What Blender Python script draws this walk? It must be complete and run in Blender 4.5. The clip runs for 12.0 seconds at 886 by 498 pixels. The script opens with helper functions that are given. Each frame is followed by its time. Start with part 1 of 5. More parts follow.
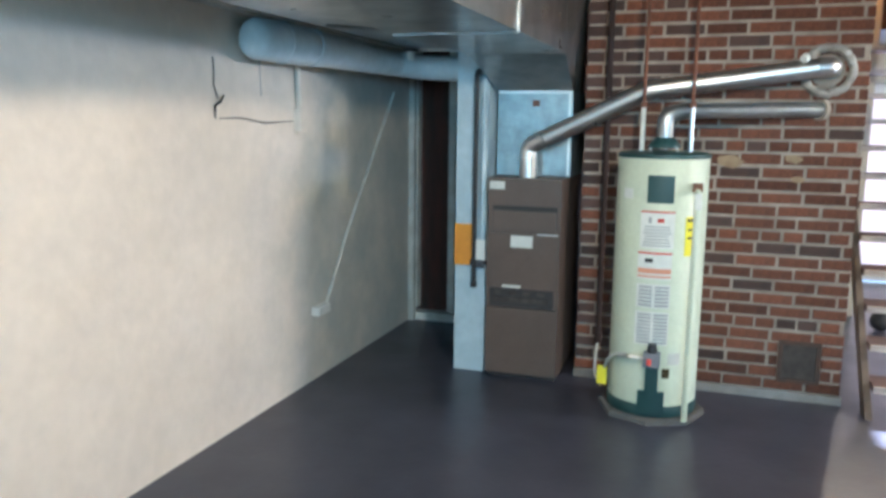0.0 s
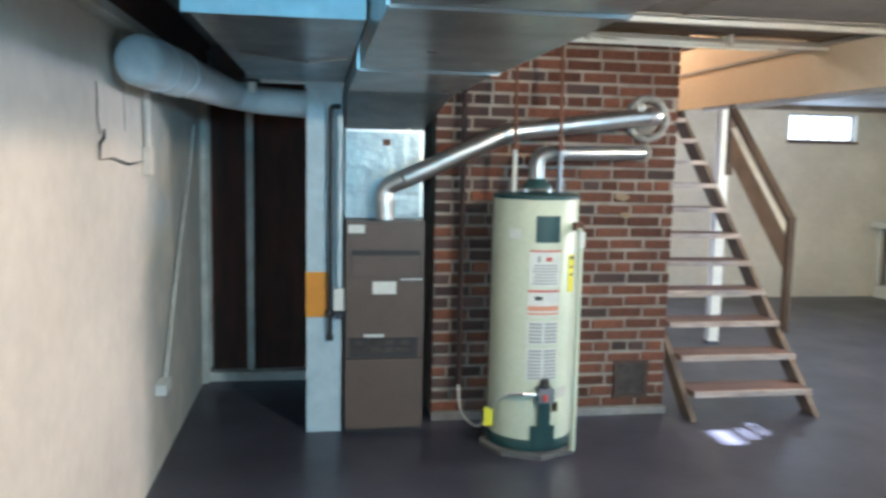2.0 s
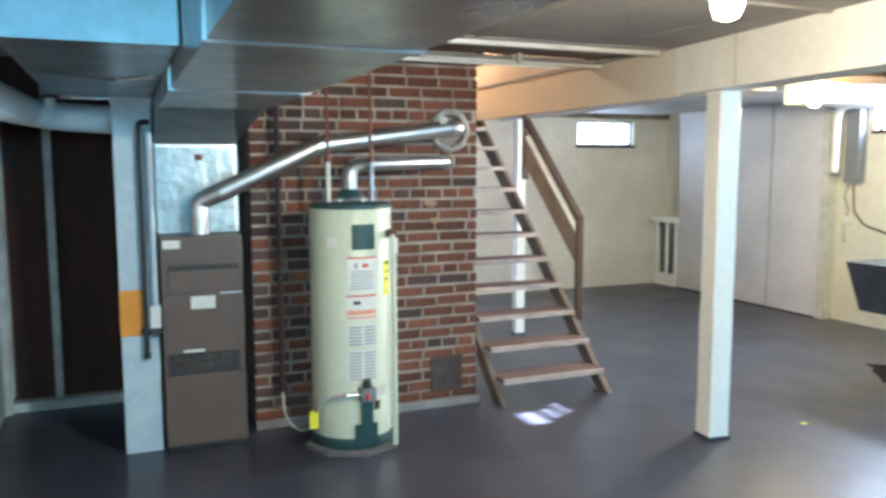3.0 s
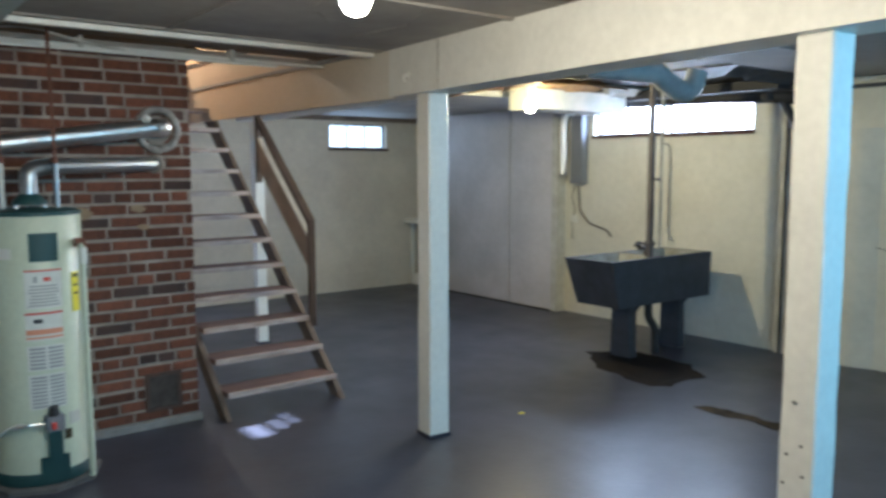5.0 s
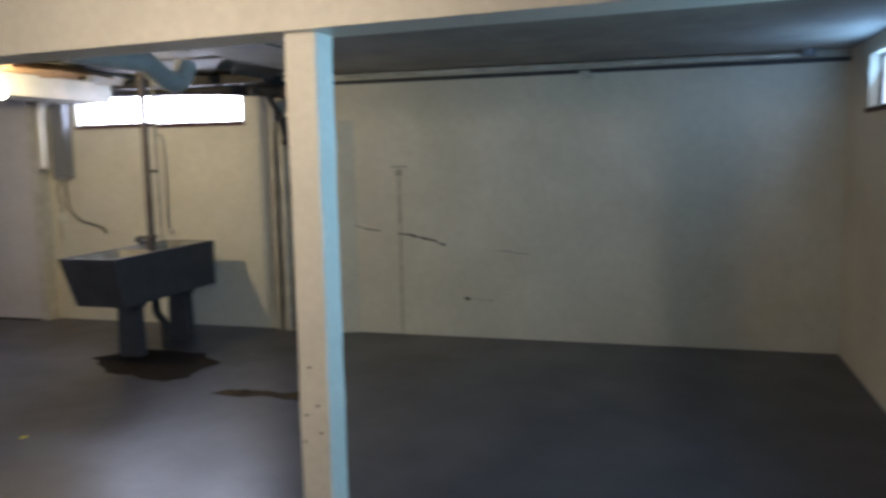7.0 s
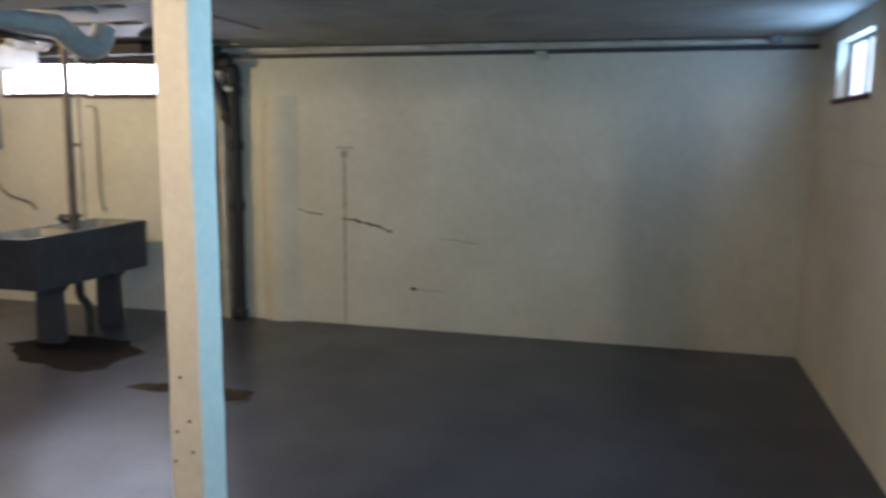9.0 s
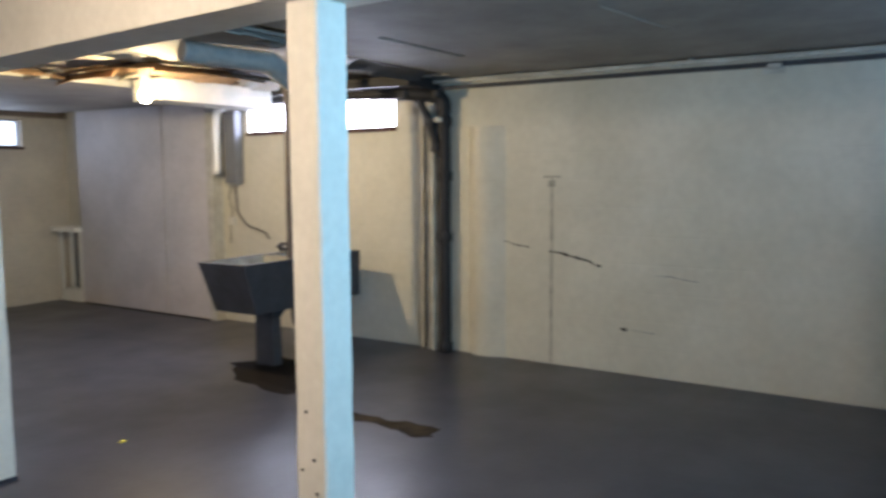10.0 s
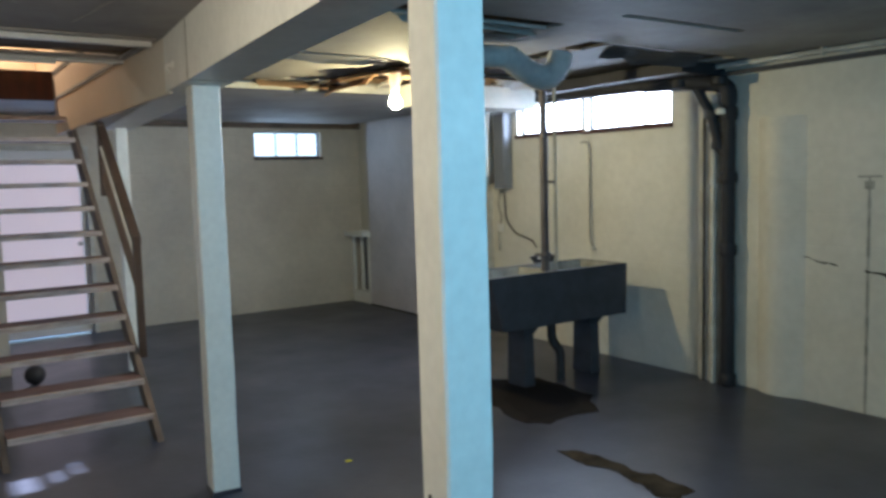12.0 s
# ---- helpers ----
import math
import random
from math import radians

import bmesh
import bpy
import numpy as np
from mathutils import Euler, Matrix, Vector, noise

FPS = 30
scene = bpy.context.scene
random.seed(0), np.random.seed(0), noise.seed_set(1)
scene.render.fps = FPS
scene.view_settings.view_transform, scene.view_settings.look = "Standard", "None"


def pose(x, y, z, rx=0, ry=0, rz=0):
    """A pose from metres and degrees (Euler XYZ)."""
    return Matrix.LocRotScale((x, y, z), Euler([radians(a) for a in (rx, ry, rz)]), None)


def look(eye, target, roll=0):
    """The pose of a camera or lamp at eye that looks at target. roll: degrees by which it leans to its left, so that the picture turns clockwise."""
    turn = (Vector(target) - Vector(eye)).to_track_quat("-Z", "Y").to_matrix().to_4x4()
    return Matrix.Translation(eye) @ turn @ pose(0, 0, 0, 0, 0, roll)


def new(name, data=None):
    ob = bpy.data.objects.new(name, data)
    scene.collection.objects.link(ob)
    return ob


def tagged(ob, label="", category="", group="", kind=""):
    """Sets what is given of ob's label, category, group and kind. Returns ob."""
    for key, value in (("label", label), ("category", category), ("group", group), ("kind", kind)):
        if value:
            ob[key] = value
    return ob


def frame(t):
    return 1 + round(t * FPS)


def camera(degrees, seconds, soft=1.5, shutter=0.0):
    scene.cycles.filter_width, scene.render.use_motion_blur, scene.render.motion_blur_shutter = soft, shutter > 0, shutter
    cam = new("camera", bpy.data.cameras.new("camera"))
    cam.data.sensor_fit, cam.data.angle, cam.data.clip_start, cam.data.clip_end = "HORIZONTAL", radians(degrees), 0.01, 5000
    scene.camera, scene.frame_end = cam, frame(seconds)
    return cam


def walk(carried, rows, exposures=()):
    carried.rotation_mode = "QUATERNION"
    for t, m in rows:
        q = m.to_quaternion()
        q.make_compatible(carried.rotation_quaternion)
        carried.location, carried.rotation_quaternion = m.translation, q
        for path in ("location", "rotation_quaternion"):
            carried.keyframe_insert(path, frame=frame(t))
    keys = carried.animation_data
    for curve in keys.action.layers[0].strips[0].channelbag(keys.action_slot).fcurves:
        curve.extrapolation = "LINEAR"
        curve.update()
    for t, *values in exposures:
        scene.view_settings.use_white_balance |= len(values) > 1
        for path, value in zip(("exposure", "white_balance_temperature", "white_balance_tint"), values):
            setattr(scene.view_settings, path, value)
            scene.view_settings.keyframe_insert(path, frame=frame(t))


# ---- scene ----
cam = camera(59.0, 12.0, soft=3.0, shutter=0.5)
PATH = [
    (0, -0.026, -0.139, 1.513, 19.06, -9.33, -0.65),
    (0.5, -0.459, -0.090, 1.528, 12.03, -7.32, -1.00),
    (1, -0.865, -0.064, 1.538, 4.55, -7.78, -0.36),
    (1.5, -1.177, 0.008, 1.528, -1.31, -6.31, -0.31),
    (2, -1.403, 0.008, 1.548, -8.90, -6.76, -1.20),
    (2.5, -1.496, -0.087, 1.568, -16.97, -6.42, -0.48),
    (4.5, -1.109, -0.269, 1.585, -32.50, -6.28, -0.25),
    (5, -1.044, -0.278, 1.566, -38.01, -5.94, 0.11),
    (5.5, -1.062, -0.285, 1.547, -44.56, -5.96, 0.24),
    (6, -1.089, -0.283, 1.543, -52.30, -6.62, 0.50),
    (6.5, -1.163, -0.287, 1.549, -62.82, -6.13, 1.03),
    (7, -1.116, -0.257, 1.556, -73.99, -6.91, 1.13),
    (7.2, -1.119, -0.262, 1.559, -77.15, -7.12, 1.01),
    (8.8, -0.796, -0.379, 1.590, -78.88, -8.30, -0.41),
    (9, -0.702, -0.418, 1.565, -75.29, -8.30, -0.51),
    (9.5, -0.480, -0.501, 1.533, -67.84, -5.92, -1.0),
    (10, -0.279, -0.565, 1.500, -57.49, -5.64, 0.34),
    (10.5, -0.124, -0.545, 1.512, -51.15, -6.20, 0.01),
    (11, 0.037, -0.498, 1.518, -44.82, -5.59, 0.66),
    (11.5, 0.215, -0.428, 1.529, -40.36, -6.31, 2.12),
    (12, 0.454, -0.451, 1.517, -34.74, -5.20, 1.53),
]
walk(cam, [(t, pose(x, y, z, 90 + p, r, yaw)) for t, x, y, z, yaw, p, r in PATH],
     exposures=[(0.0, 5.15, 5150, 12), (1.5, 5.07, 5300, 14), (2.7, 5.3, 5230, 12), (4.5, 4.7, 5000, 10), (5.0, 4.15, 4950, 10), (5.5, 3.95, 4950, 10), (6.2, 3.8, 5270, 12), (7.2, 3.58, 5650, 20), (8.8, 3.95, 5750, 20), (9.3, 3.93, 5780, 22),
                (9.8, 4.26, 5730, 23), (10.5, 4.02, 5400, 14), (11.5, 3.95, 5300, 11), (12.0, 3.72, 5100, 10)])

# plan
XW, XE, YS, YN, ZC = -2.17, 5.24, -1.5, 8.3, 2.25

# ---- light ----
SUN_EL, SUN_AZ = 24.8, 90.0   # the low sun stands beyond the east windows
world = bpy.data.worlds.new("world")
scene.world = world
world.use_nodes = True
wn = world.node_tree
sky = wn.nodes.new("ShaderNodeTexSky")
sky.sky_type, sky.sun_disc = "NISHITA", False
sky.sun_elevation, sky.sun_rotation = radians(SUN_EL), radians(SUN_AZ)
wn.links.new(sky.outputs[0], wn.nodes["Background"].inputs[0])
wn.nodes["Background"].inputs[1].default_value = 0.05

sun = bpy.data.lights.new("sun", "SUN")
sun.energy, sun.angle, sun.color = 5.0, radians(0.5), (1.0, 0.95, 0.86)
sun_ob = new("sun", sun)
sun_ob.matrix_world = look((12, 3.93, 5), (12 - math.cos(radians(SUN_EL)), 3.95, 5 - math.sin(radians(SUN_EL))))


def point_lamp(name, at, power, color, r=0.035):
    li = bpy.data.lights.new(name, "POINT")
    li.energy, li.color, li.shadow_soft_size = power, color, r
    new(name, li).location = at


def window_light(name, at, turn, w, h, power, color):
    li = bpy.data.lights.new(name, "AREA")
    li.shape, li.size, li.size_y, li.energy, li.color = "RECTANGLE", w, h, power, color
    ob = new(name, li)
    ob.matrix_world = Matrix.Translation(at) @ Euler([radians(a) for a in turn]).to_matrix().to_4x4()


BULB_A, BULB_B = (0.06, 1.50, 2.01), (3.25, 4.12, 2.04)
WARM = (1.0, 0.74, 0.43)
point_lamp("point_lamp", BULB_A, 3.3, WARM)
point_lamp("point_lamp", BULB_B, 4.4, (1.0, 0.735, 0.29))
# unseen lamp added to brighten the stairwell; no bulb is built for it
point_lamp("point_lamp", (1.2, 7.3, 3.3), 7, (1.0, 0.78, 0.50))
window_light("daylight", (4.23, YS - 0.03, 1.97), (112, 0, 0), 0.7, 0.24, 0.42, (0.36, 0.70, 1.0))
# lamp of the added south window, placed to light the post's south face cyan
window_light("daylight", (1.7, YS - 0.13, 1.85), (90, 0, 0), 0.75, 0.42, 3.0, (0.42, 0.87, 1.0))
window_light("daylight", (-1.65, YS - 0.13, 1.95), (90, 0, 0), 0.55, 0.34, 1.05, (0.33, 0.85, 1.0))
window_light("daylight", (XE + 0.14, 3.885, 2.0), (90, 0, 90), 0.8, 0.26, 0.9, (0.80, 0.90, 1.0))
window_light("daylight", (XE + 0.14, 4.795, 2.015), (90, 0, 90), 0.8, 0.26, 0.4, (0.85, 0.93, 1.0))
window_light("daylight", (4.3, YN + 0.13, 1.96), (90, 0, 180), 0.8, 0.28, 0.4, (0.8, 0.93, 1.0))
# lamp added beyond the north door for the blue spill on the floor
window_light("daylight", (1.60, YN + 0.16, 1.0), (90, 0, 180), 0.7, 1.5, 0.8, (0.55, 0.70, 1.0))


# ---- materials ----
def mat(name, a, b=None, rough=0.6, metal=0.0, scale=3.0, grain=40.0, bump=0.15, rough2=None, stretch=(1, 1, 1), spread=(0.35, 0.65), depth=0.004, each=0.0, vary=0.05):
    """Two colours mixed by large noise, with fine grain, relief and uneven gloss."""
    m = bpy.data.materials.new(name)
    m.use_nodes = True
    nt = m.node_tree
    n, l = nt.nodes, nt.links
    p = n["Principled BSDF"]
    tc = n.new("ShaderNodeTexCoord")
    mp = n.new("ShaderNodeMapping")
    mp.inputs["Scale"].default_value = stretch
    l.new(tc.outputs["Object"], mp.inputs[0])
    big = n.new("ShaderNodeTexNoise")
    big.inputs["Scale"].default_value, big.inputs["Detail"].default_value, big.inputs["Roughness"].default_value = scale, 6, 0.6
    l.new(mp.outputs[0], big.inputs["Vector"])
    ramp = n.new("ShaderNodeMapRange")
    ramp.inputs[1].default_value, ramp.inputs[2].default_value = spread
    l.new(big.outputs["Fac"], ramp.inputs[0])
    mix = n.new("ShaderNodeMix")
    mix.data_type = "RGBA"
    l.new(ramp.outputs[0], mix.inputs["Factor"])
    b = b or tuple(c * 0.8 for c in a)
    mix.inputs["A"].default_value, mix.inputs["B"].default_value = (*a, 1), (*b, 1)
    fine = n.new("ShaderNodeTexNoise")
    fine.inputs["Scale"].default_value, fine.inputs["Detail"].default_value = grain, 4
    l.new(mp.outputs[0], fine.inputs["Vector"])
    hsv = n.new("ShaderNodeHueSaturation")
    l.new(mix.outputs["Result"], hsv.inputs["Color"])
    v = n.new("ShaderNodeMapRange")
    v.inputs[1].default_value, v.inputs[2].default_value, v.inputs[3].default_value, v.inputs[4].default_value = 0.3, 0.7, 1 - vary, 1 + vary * 0.7
    l.new(fine.outputs["Fac"], v.inputs[0])
    last = v.outputs[0]
    if each:
        info = n.new("ShaderNodeObjectInfo")
        w = n.new("ShaderNodeMapRange")
        w.inputs[3].default_value, w.inputs[4].default_value = 1 - each, 1 + each
        l.new(info.outputs["Random"], w.inputs[0])
        mul = n.new("ShaderNodeMath")
        mul.operation = "MULTIPLY"
        l.new(last, mul.inputs[0])
        l.new(w.outputs[0], mul.inputs[1])
        last = mul.outputs[0]
    l.new(last, hsv.inputs["Value"])
    l.new(hsv.outputs[0], p.inputs["Base Color"])
    r = n.new("ShaderNodeMapRange")
    r.inputs[3].default_value, r.inputs[4].default_value = rough, rough2 if rough2 is not None else min(1, rough + 0.15)
    l.new(big.outputs["Fac"], r.inputs[0])
    l.new(r.outputs[0], p.inputs["Roughness"])
    p.inputs["Metallic"].default_value = metal
    bp = n.new("ShaderNodeBump")
    bp.inputs["Strength"].default_value, bp.inputs["Distance"].default_value = bump, depth
    l.new(fine.outputs["Fac"], bp.inputs["Height"])
    l.new(bp.outputs[0], p.inputs["Normal"])
    return m


def block_paint(name, a, b, axis, size=(0.405, 0.205), strength=0.5, **kw):
    """Painted block wall: mat() with the blocks' joints as relief. axis: the wall's long direction."""
    m = mat(name, a, b, **kw)
    nt = m.node_tree
    n, l = nt.nodes, nt.links
    tc = n.new("ShaderNodeTexCoord")
    sep = n.new("ShaderNodeSeparateXYZ")
    com = n.new("ShaderNodeCombineXYZ")
    l.new(tc.outputs["Object"], sep.inputs[0])
    l.new(sep.outputs["XYZ".index(axis)], com.inputs[0])
    l.new(sep.outputs[2], com.inputs[1])
    br = n.new("ShaderNodeTexBrick")
    br.inputs["Scale"].default_value = 1.0
    br.inputs["Brick Width"].default_value, br.inputs["Row Height"].default_value = size
    br.inputs["Mortar Size"].default_value, br.inputs["Mortar Smooth"].default_value = 0.008, 0.9
    br.inputs["Color1"].default_value = br.inputs["Color2"].default_value = (1, 1, 1, 1)
    br.inputs["Mortar"].default_value = (0, 0, 0, 1)
    l.new(com.outputs[0], br.inputs["Vector"])
    bp2 = n.new("ShaderNodeBump")
    bp2.inputs["Strength"].default_value, bp2.inputs["Distance"].default_value = strength, 0.006
    l.new(br.outputs["Color"], bp2.inputs["Height"])
    old = n["Principled BSDF"].inputs["Normal"].links[0].from_socket
    l.new(old, bp2.inputs["Normal"])
    l.new(bp2.outputs[0], n["Principled BSDF"].inputs["Normal"])
    return m


def glow(name, color, power):
    m = bpy.data.materials.new(name)
    m.use_nodes = True
    p = m.node_tree.nodes["Principled BSDF"]
    p.inputs["Base Color"].default_value = (*color, 1)
    p.inputs["Emission Color"].default_value = (*color, 1)
    p.inputs["Emission Strength"].default_value = power
    return m


M_FLOOR = mat("floor_paint", (0.054, 0.055, 0.076), (0.036, 0.038, 0.054), rough=0.2, rough2=0.48, scale=1.6, grain=25, bump=0.14, depth=0.006)
M_WEST = mat("west_wall_paint", (0.72, 0.625, 0.53), (0.63, 0.55, 0.47), rough=0.6, scale=1.3, grain=14, bump=0.35, depth=0.01)
M_EAST = block_paint("east_wall_paint", (0.66, 0.64, 0.56), (0.58, 0.56, 0.48), "Y", strength=0.22, rough=0.55, scale=1.5, grain=18, bump=0.3, depth=0.008)
M_NORTH = block_paint("north_wall_paint", (0.60, 0.545, 0.45), (0.50, 0.45, 0.375), "X", rough=0.6, scale=1.5, grain=18, bump=0.3)
M_CEIL = mat("ceiling_board_paint", (0.37, 0.35, 0.32), (0.27, 0.255, 0.235), rough=0.7, scale=1.8, grain=20, bump=0.2)
M_WHITE = mat("white_gloss_paint", (0.82, 0.82, 0.78), (0.76, 0.76, 0.72), rough=0.35, scale=4, grain=30, bump=0.12)
M_TRIMPAINT = mat("old_trim_paint", (0.60, 0.60, 0.56), (0.42, 0.41, 0.37), rough=0.5, scale=6, grain=30, bump=0.2)
M_PANELPAINT = mat("cool_panel_paint", (0.60, 0.58, 0.61), (0.50, 0.49, 0.52), rough=0.5, scale=2, grain=20, bump=0.1)
M_BRICK = mat("brick", (0.180, 0.062, 0.032), (0.102, 0.042, 0.027), rough=0.8, scale=5, grain=60, bump=0.7, each=0.4, vary=0.25)
M_BRICKDARK = mat("dark_brick", (0.095, 0.050, 0.040), (0.055, 0.038, 0.035), rough=0.8, scale=5, grain=60, bump=0.5, each=0.4)
M_MORTAR = mat("mortar", (0.43, 0.37, 0.31), (0.25, 0.21, 0.175), rough=0.9, scale=6, grain=80, bump=0.5)
M_CONCRETE = mat("concrete", (0.30, 0.29, 0.28), (0.20, 0.19, 0.19), rough=0.85, scale=5, grain=60, bump=0.4)
M_GALV = mat("galvanised_sheet", (0.46, 0.48, 0.49), (0.30, 0.33, 0.35), rough=0.2, rough2=0.42, metal=0.92, scale=5, grain=30, bump=0.08)
M_FOIL = mat("crinkled_foil", (0.37, 0.43, 0.45), (0.25, 0.30, 0.32), rough=0.25, rough2=0.5, metal=0.9, scale=8, grain=12, bump=0.55, depth=0.015)
# duct sheet with the window's blue reflection put into its base colour
M_BLUELIT = mat("blue_lit_sheet", (0.50, 0.61, 0.66), (0.38, 0.49, 0.55), rough=0.32, metal=0.35, scale=6, grain=30, bump=0.06)
M_FLUE = mat("bright_vent_pipe", (0.74, 0.73, 0.72), (0.60, 0.59, 0.58), rough=0.26, rough2=0.5, metal=1.0, scale=6, grain=30, bump=0.06)
M_COLUMN = mat("pale_blue_duct_paint", (0.50, 0.60, 0.66), (0.40, 0.50, 0.56), rough=0.4, scale=7, grain=25, bump=0.15)
M_WRAP = mat("pipe_wrap", (0.56, 0.62, 0.65), (0.46, 0.52, 0.55), rough=0.6, scale=6, grain=25, bump=0.3)
M_BROWN = mat("brown_enamel", (0.125, 0.088, 0.070), (0.10, 0.070, 0.056), rough=0.38, scale=3, grain=60, bump=0.05)
M_RECESSSHADE = mat("recess_shade_brown", (0.035, 0.03, 0.03), rough=0.5)
M_CREAM = mat("tank_enamel", (0.56, 0.60, 0.47), (0.51, 0.55, 0.43), rough=0.3, scale=3, grain=40, bump=0.03)
M_GREEN = mat("dark_green_plastic", (0.018, 0.06, 0.06), (0.014, 0.045, 0.047), rough=0.4)
M_LABEL = mat("paper_label", (0.70, 0.70, 0.66), (0.62, 0.62, 0.58), rough=0.6, scale=20, grain=80, bump=0.02)
M_INK = mat("grey_ink", (0.34, 0.35, 0.36), rough=0.6)
M_RED = mat("red_ink", (0.55, 0.07, 0.05), rough=0.6)
M_SALMON = mat("orange_ink", (0.68, 0.30, 0.18), rough=0.6)
M_YELLOW = mat("yellow_tag", (0.78, 0.72, 0.02), (0.7, 0.62, 0.02), rough=0.5)
M_ORANGE = mat("orange_panel", (0.72, 0.30, 0.02), (0.6, 0.24, 0.02), rough=0.45)
M_DARKPIPE = mat("dark_gas_pipe", (0.035, 0.018, 0.016), (0.022, 0.014, 0.014), rough=0.75, metal=0.0, scale=8)
M_BLACK = mat("black_iron", (0.025, 0.025, 0.028), (0.045, 0.04, 0.04), rough=0.5, metal=0.3, scale=8)
M_STACK = mat("painted_iron_stack", (0.010, 0.010, 0.014), (0.020, 0.020, 0.025), rough=0.6, scale=8, grain=40, bump=0.3)
M_RUST = mat("rusty_copper", (0.20, 0.08, 0.045), (0.13, 0.06, 0.04), rough=0.6, metal=0.4, scale=20)
M_WOOD = mat("bare_joist_wood", (0.26, 0.17, 0.10), (0.17, 0.11, 0.065), rough=0.75, scale=3, grain=30, bump=0.3, stretch=(1, 6, 6))
M_BAYWOOD = mat("grey_brown_board", (0.22, 0.17, 0.12), (0.13, 0.095, 0.065), rough=0.75, scale=3, grain=30, bump=0.3, stretch=(1, 6, 6))
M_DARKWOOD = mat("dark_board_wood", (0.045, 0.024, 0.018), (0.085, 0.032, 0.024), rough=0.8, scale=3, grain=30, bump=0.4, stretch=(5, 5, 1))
M_SUBFLOOR = mat("old_subfloor", (0.075, 0.052, 0.038), (0.04, 0.03, 0.025), rough=0.85, scale=3, grain=30, bump=0.3)
M_TREAD = mat("worn_tread_wood", (0.17, 0.095, 0.075), (0.10, 0.065, 0.06), rough=0.6, scale=4, grain=35, bump=0.25, stretch=(1, 5, 5))
M_TREADEDGE = mat("worn_grey_nosing", (0.56, 0.50, 0.47), (0.34, 0.28, 0.25), rough=0.6, scale=8, stretch=(1, 5, 5))
M_STRINGER = mat("stringer_wood", (0.095, 0.072, 0.058), (0.18, 0.138, 0.108), rough=0.65, scale=4, grain=35, bump=0.2)
M_RAIL = mat("dark_rail_wood", (0.10, 0.068, 0.048), (0.065, 0.043, 0.032), rough=0.5, scale=5)
M_RAILBOARD = mat("rail_board_wood", (0.25, 0.19, 0.14), (0.17, 0.13, 0.095), rough=0.6, scale=5)
M_PLY = mat("tan_panel_wood", (0.44, 0.30, 0.17), (0.52, 0.41, 0.28), rough=0.55, scale=1.5, grain=30, bump=0.1)
M_TUB = mat("slate_grey_concrete", (0.058, 0.060, 0.072), (0.040, 0.042, 0.050), rough=0.65, scale=6, grain=50, bump=0.3)
M_TUBIN = mat("tub_basin", (0.36, 0.35, 0.31), (0.22, 0.21, 0.18), rough=0.6, scale=9, grain=50, bump=0.3)
M_STAIN = mat("rust_stain", (0.060, 0.044, 0.022), (0.022, 0.016, 0.010), rough=0.85, scale=8)
M_STAINSHADE = mat("black_stain_and_shade", (0.006, 0.005, 0.005), (0.012, 0.009, 0.008), rough=0.8, scale=8)
M_OLDPIPE = mat("old_pipe_paint", (0.055, 0.045, 0.045), (0.10, 0.09, 0.095), rough=0.7, scale=4)
M_TORN = mat("torn_brown_board", (0.25, 0.155, 0.08), (0.13, 0.08, 0.045), rough=0.85, scale=7, grain=40, bump=0.4)
M_DUCTOLD = mat("dusty_duct_wrap", (0.50, 0.51, 0.50), (0.32, 0.33, 0.34), rough=0.6, scale=6, grain=25, bump=0.3)
M_SEAM = mat("dirty_seam", (0.42, 0.41, 0.36), (0.24, 0.23, 0.20), rough=0.8, scale=9)
M_PAD = mat("old_pad_concrete", (0.13, 0.125, 0.12), (0.085, 0.082, 0.08), rough=0.85, scale=6, grain=50, bump=0.3)
M_GREY = mat("grey_box_paint", (0.20, 0.21, 0.24), (0.16, 0.17, 0.19), rough=0.5)
M_DOOR = mat("white_door_paint", (0.78, 0.78, 0.80), (0.72, 0.72, 0.74), rough=0.4)
M_FRAME = mat("dark_window_frame", (0.06, 0.055, 0.06), rough=0.6)


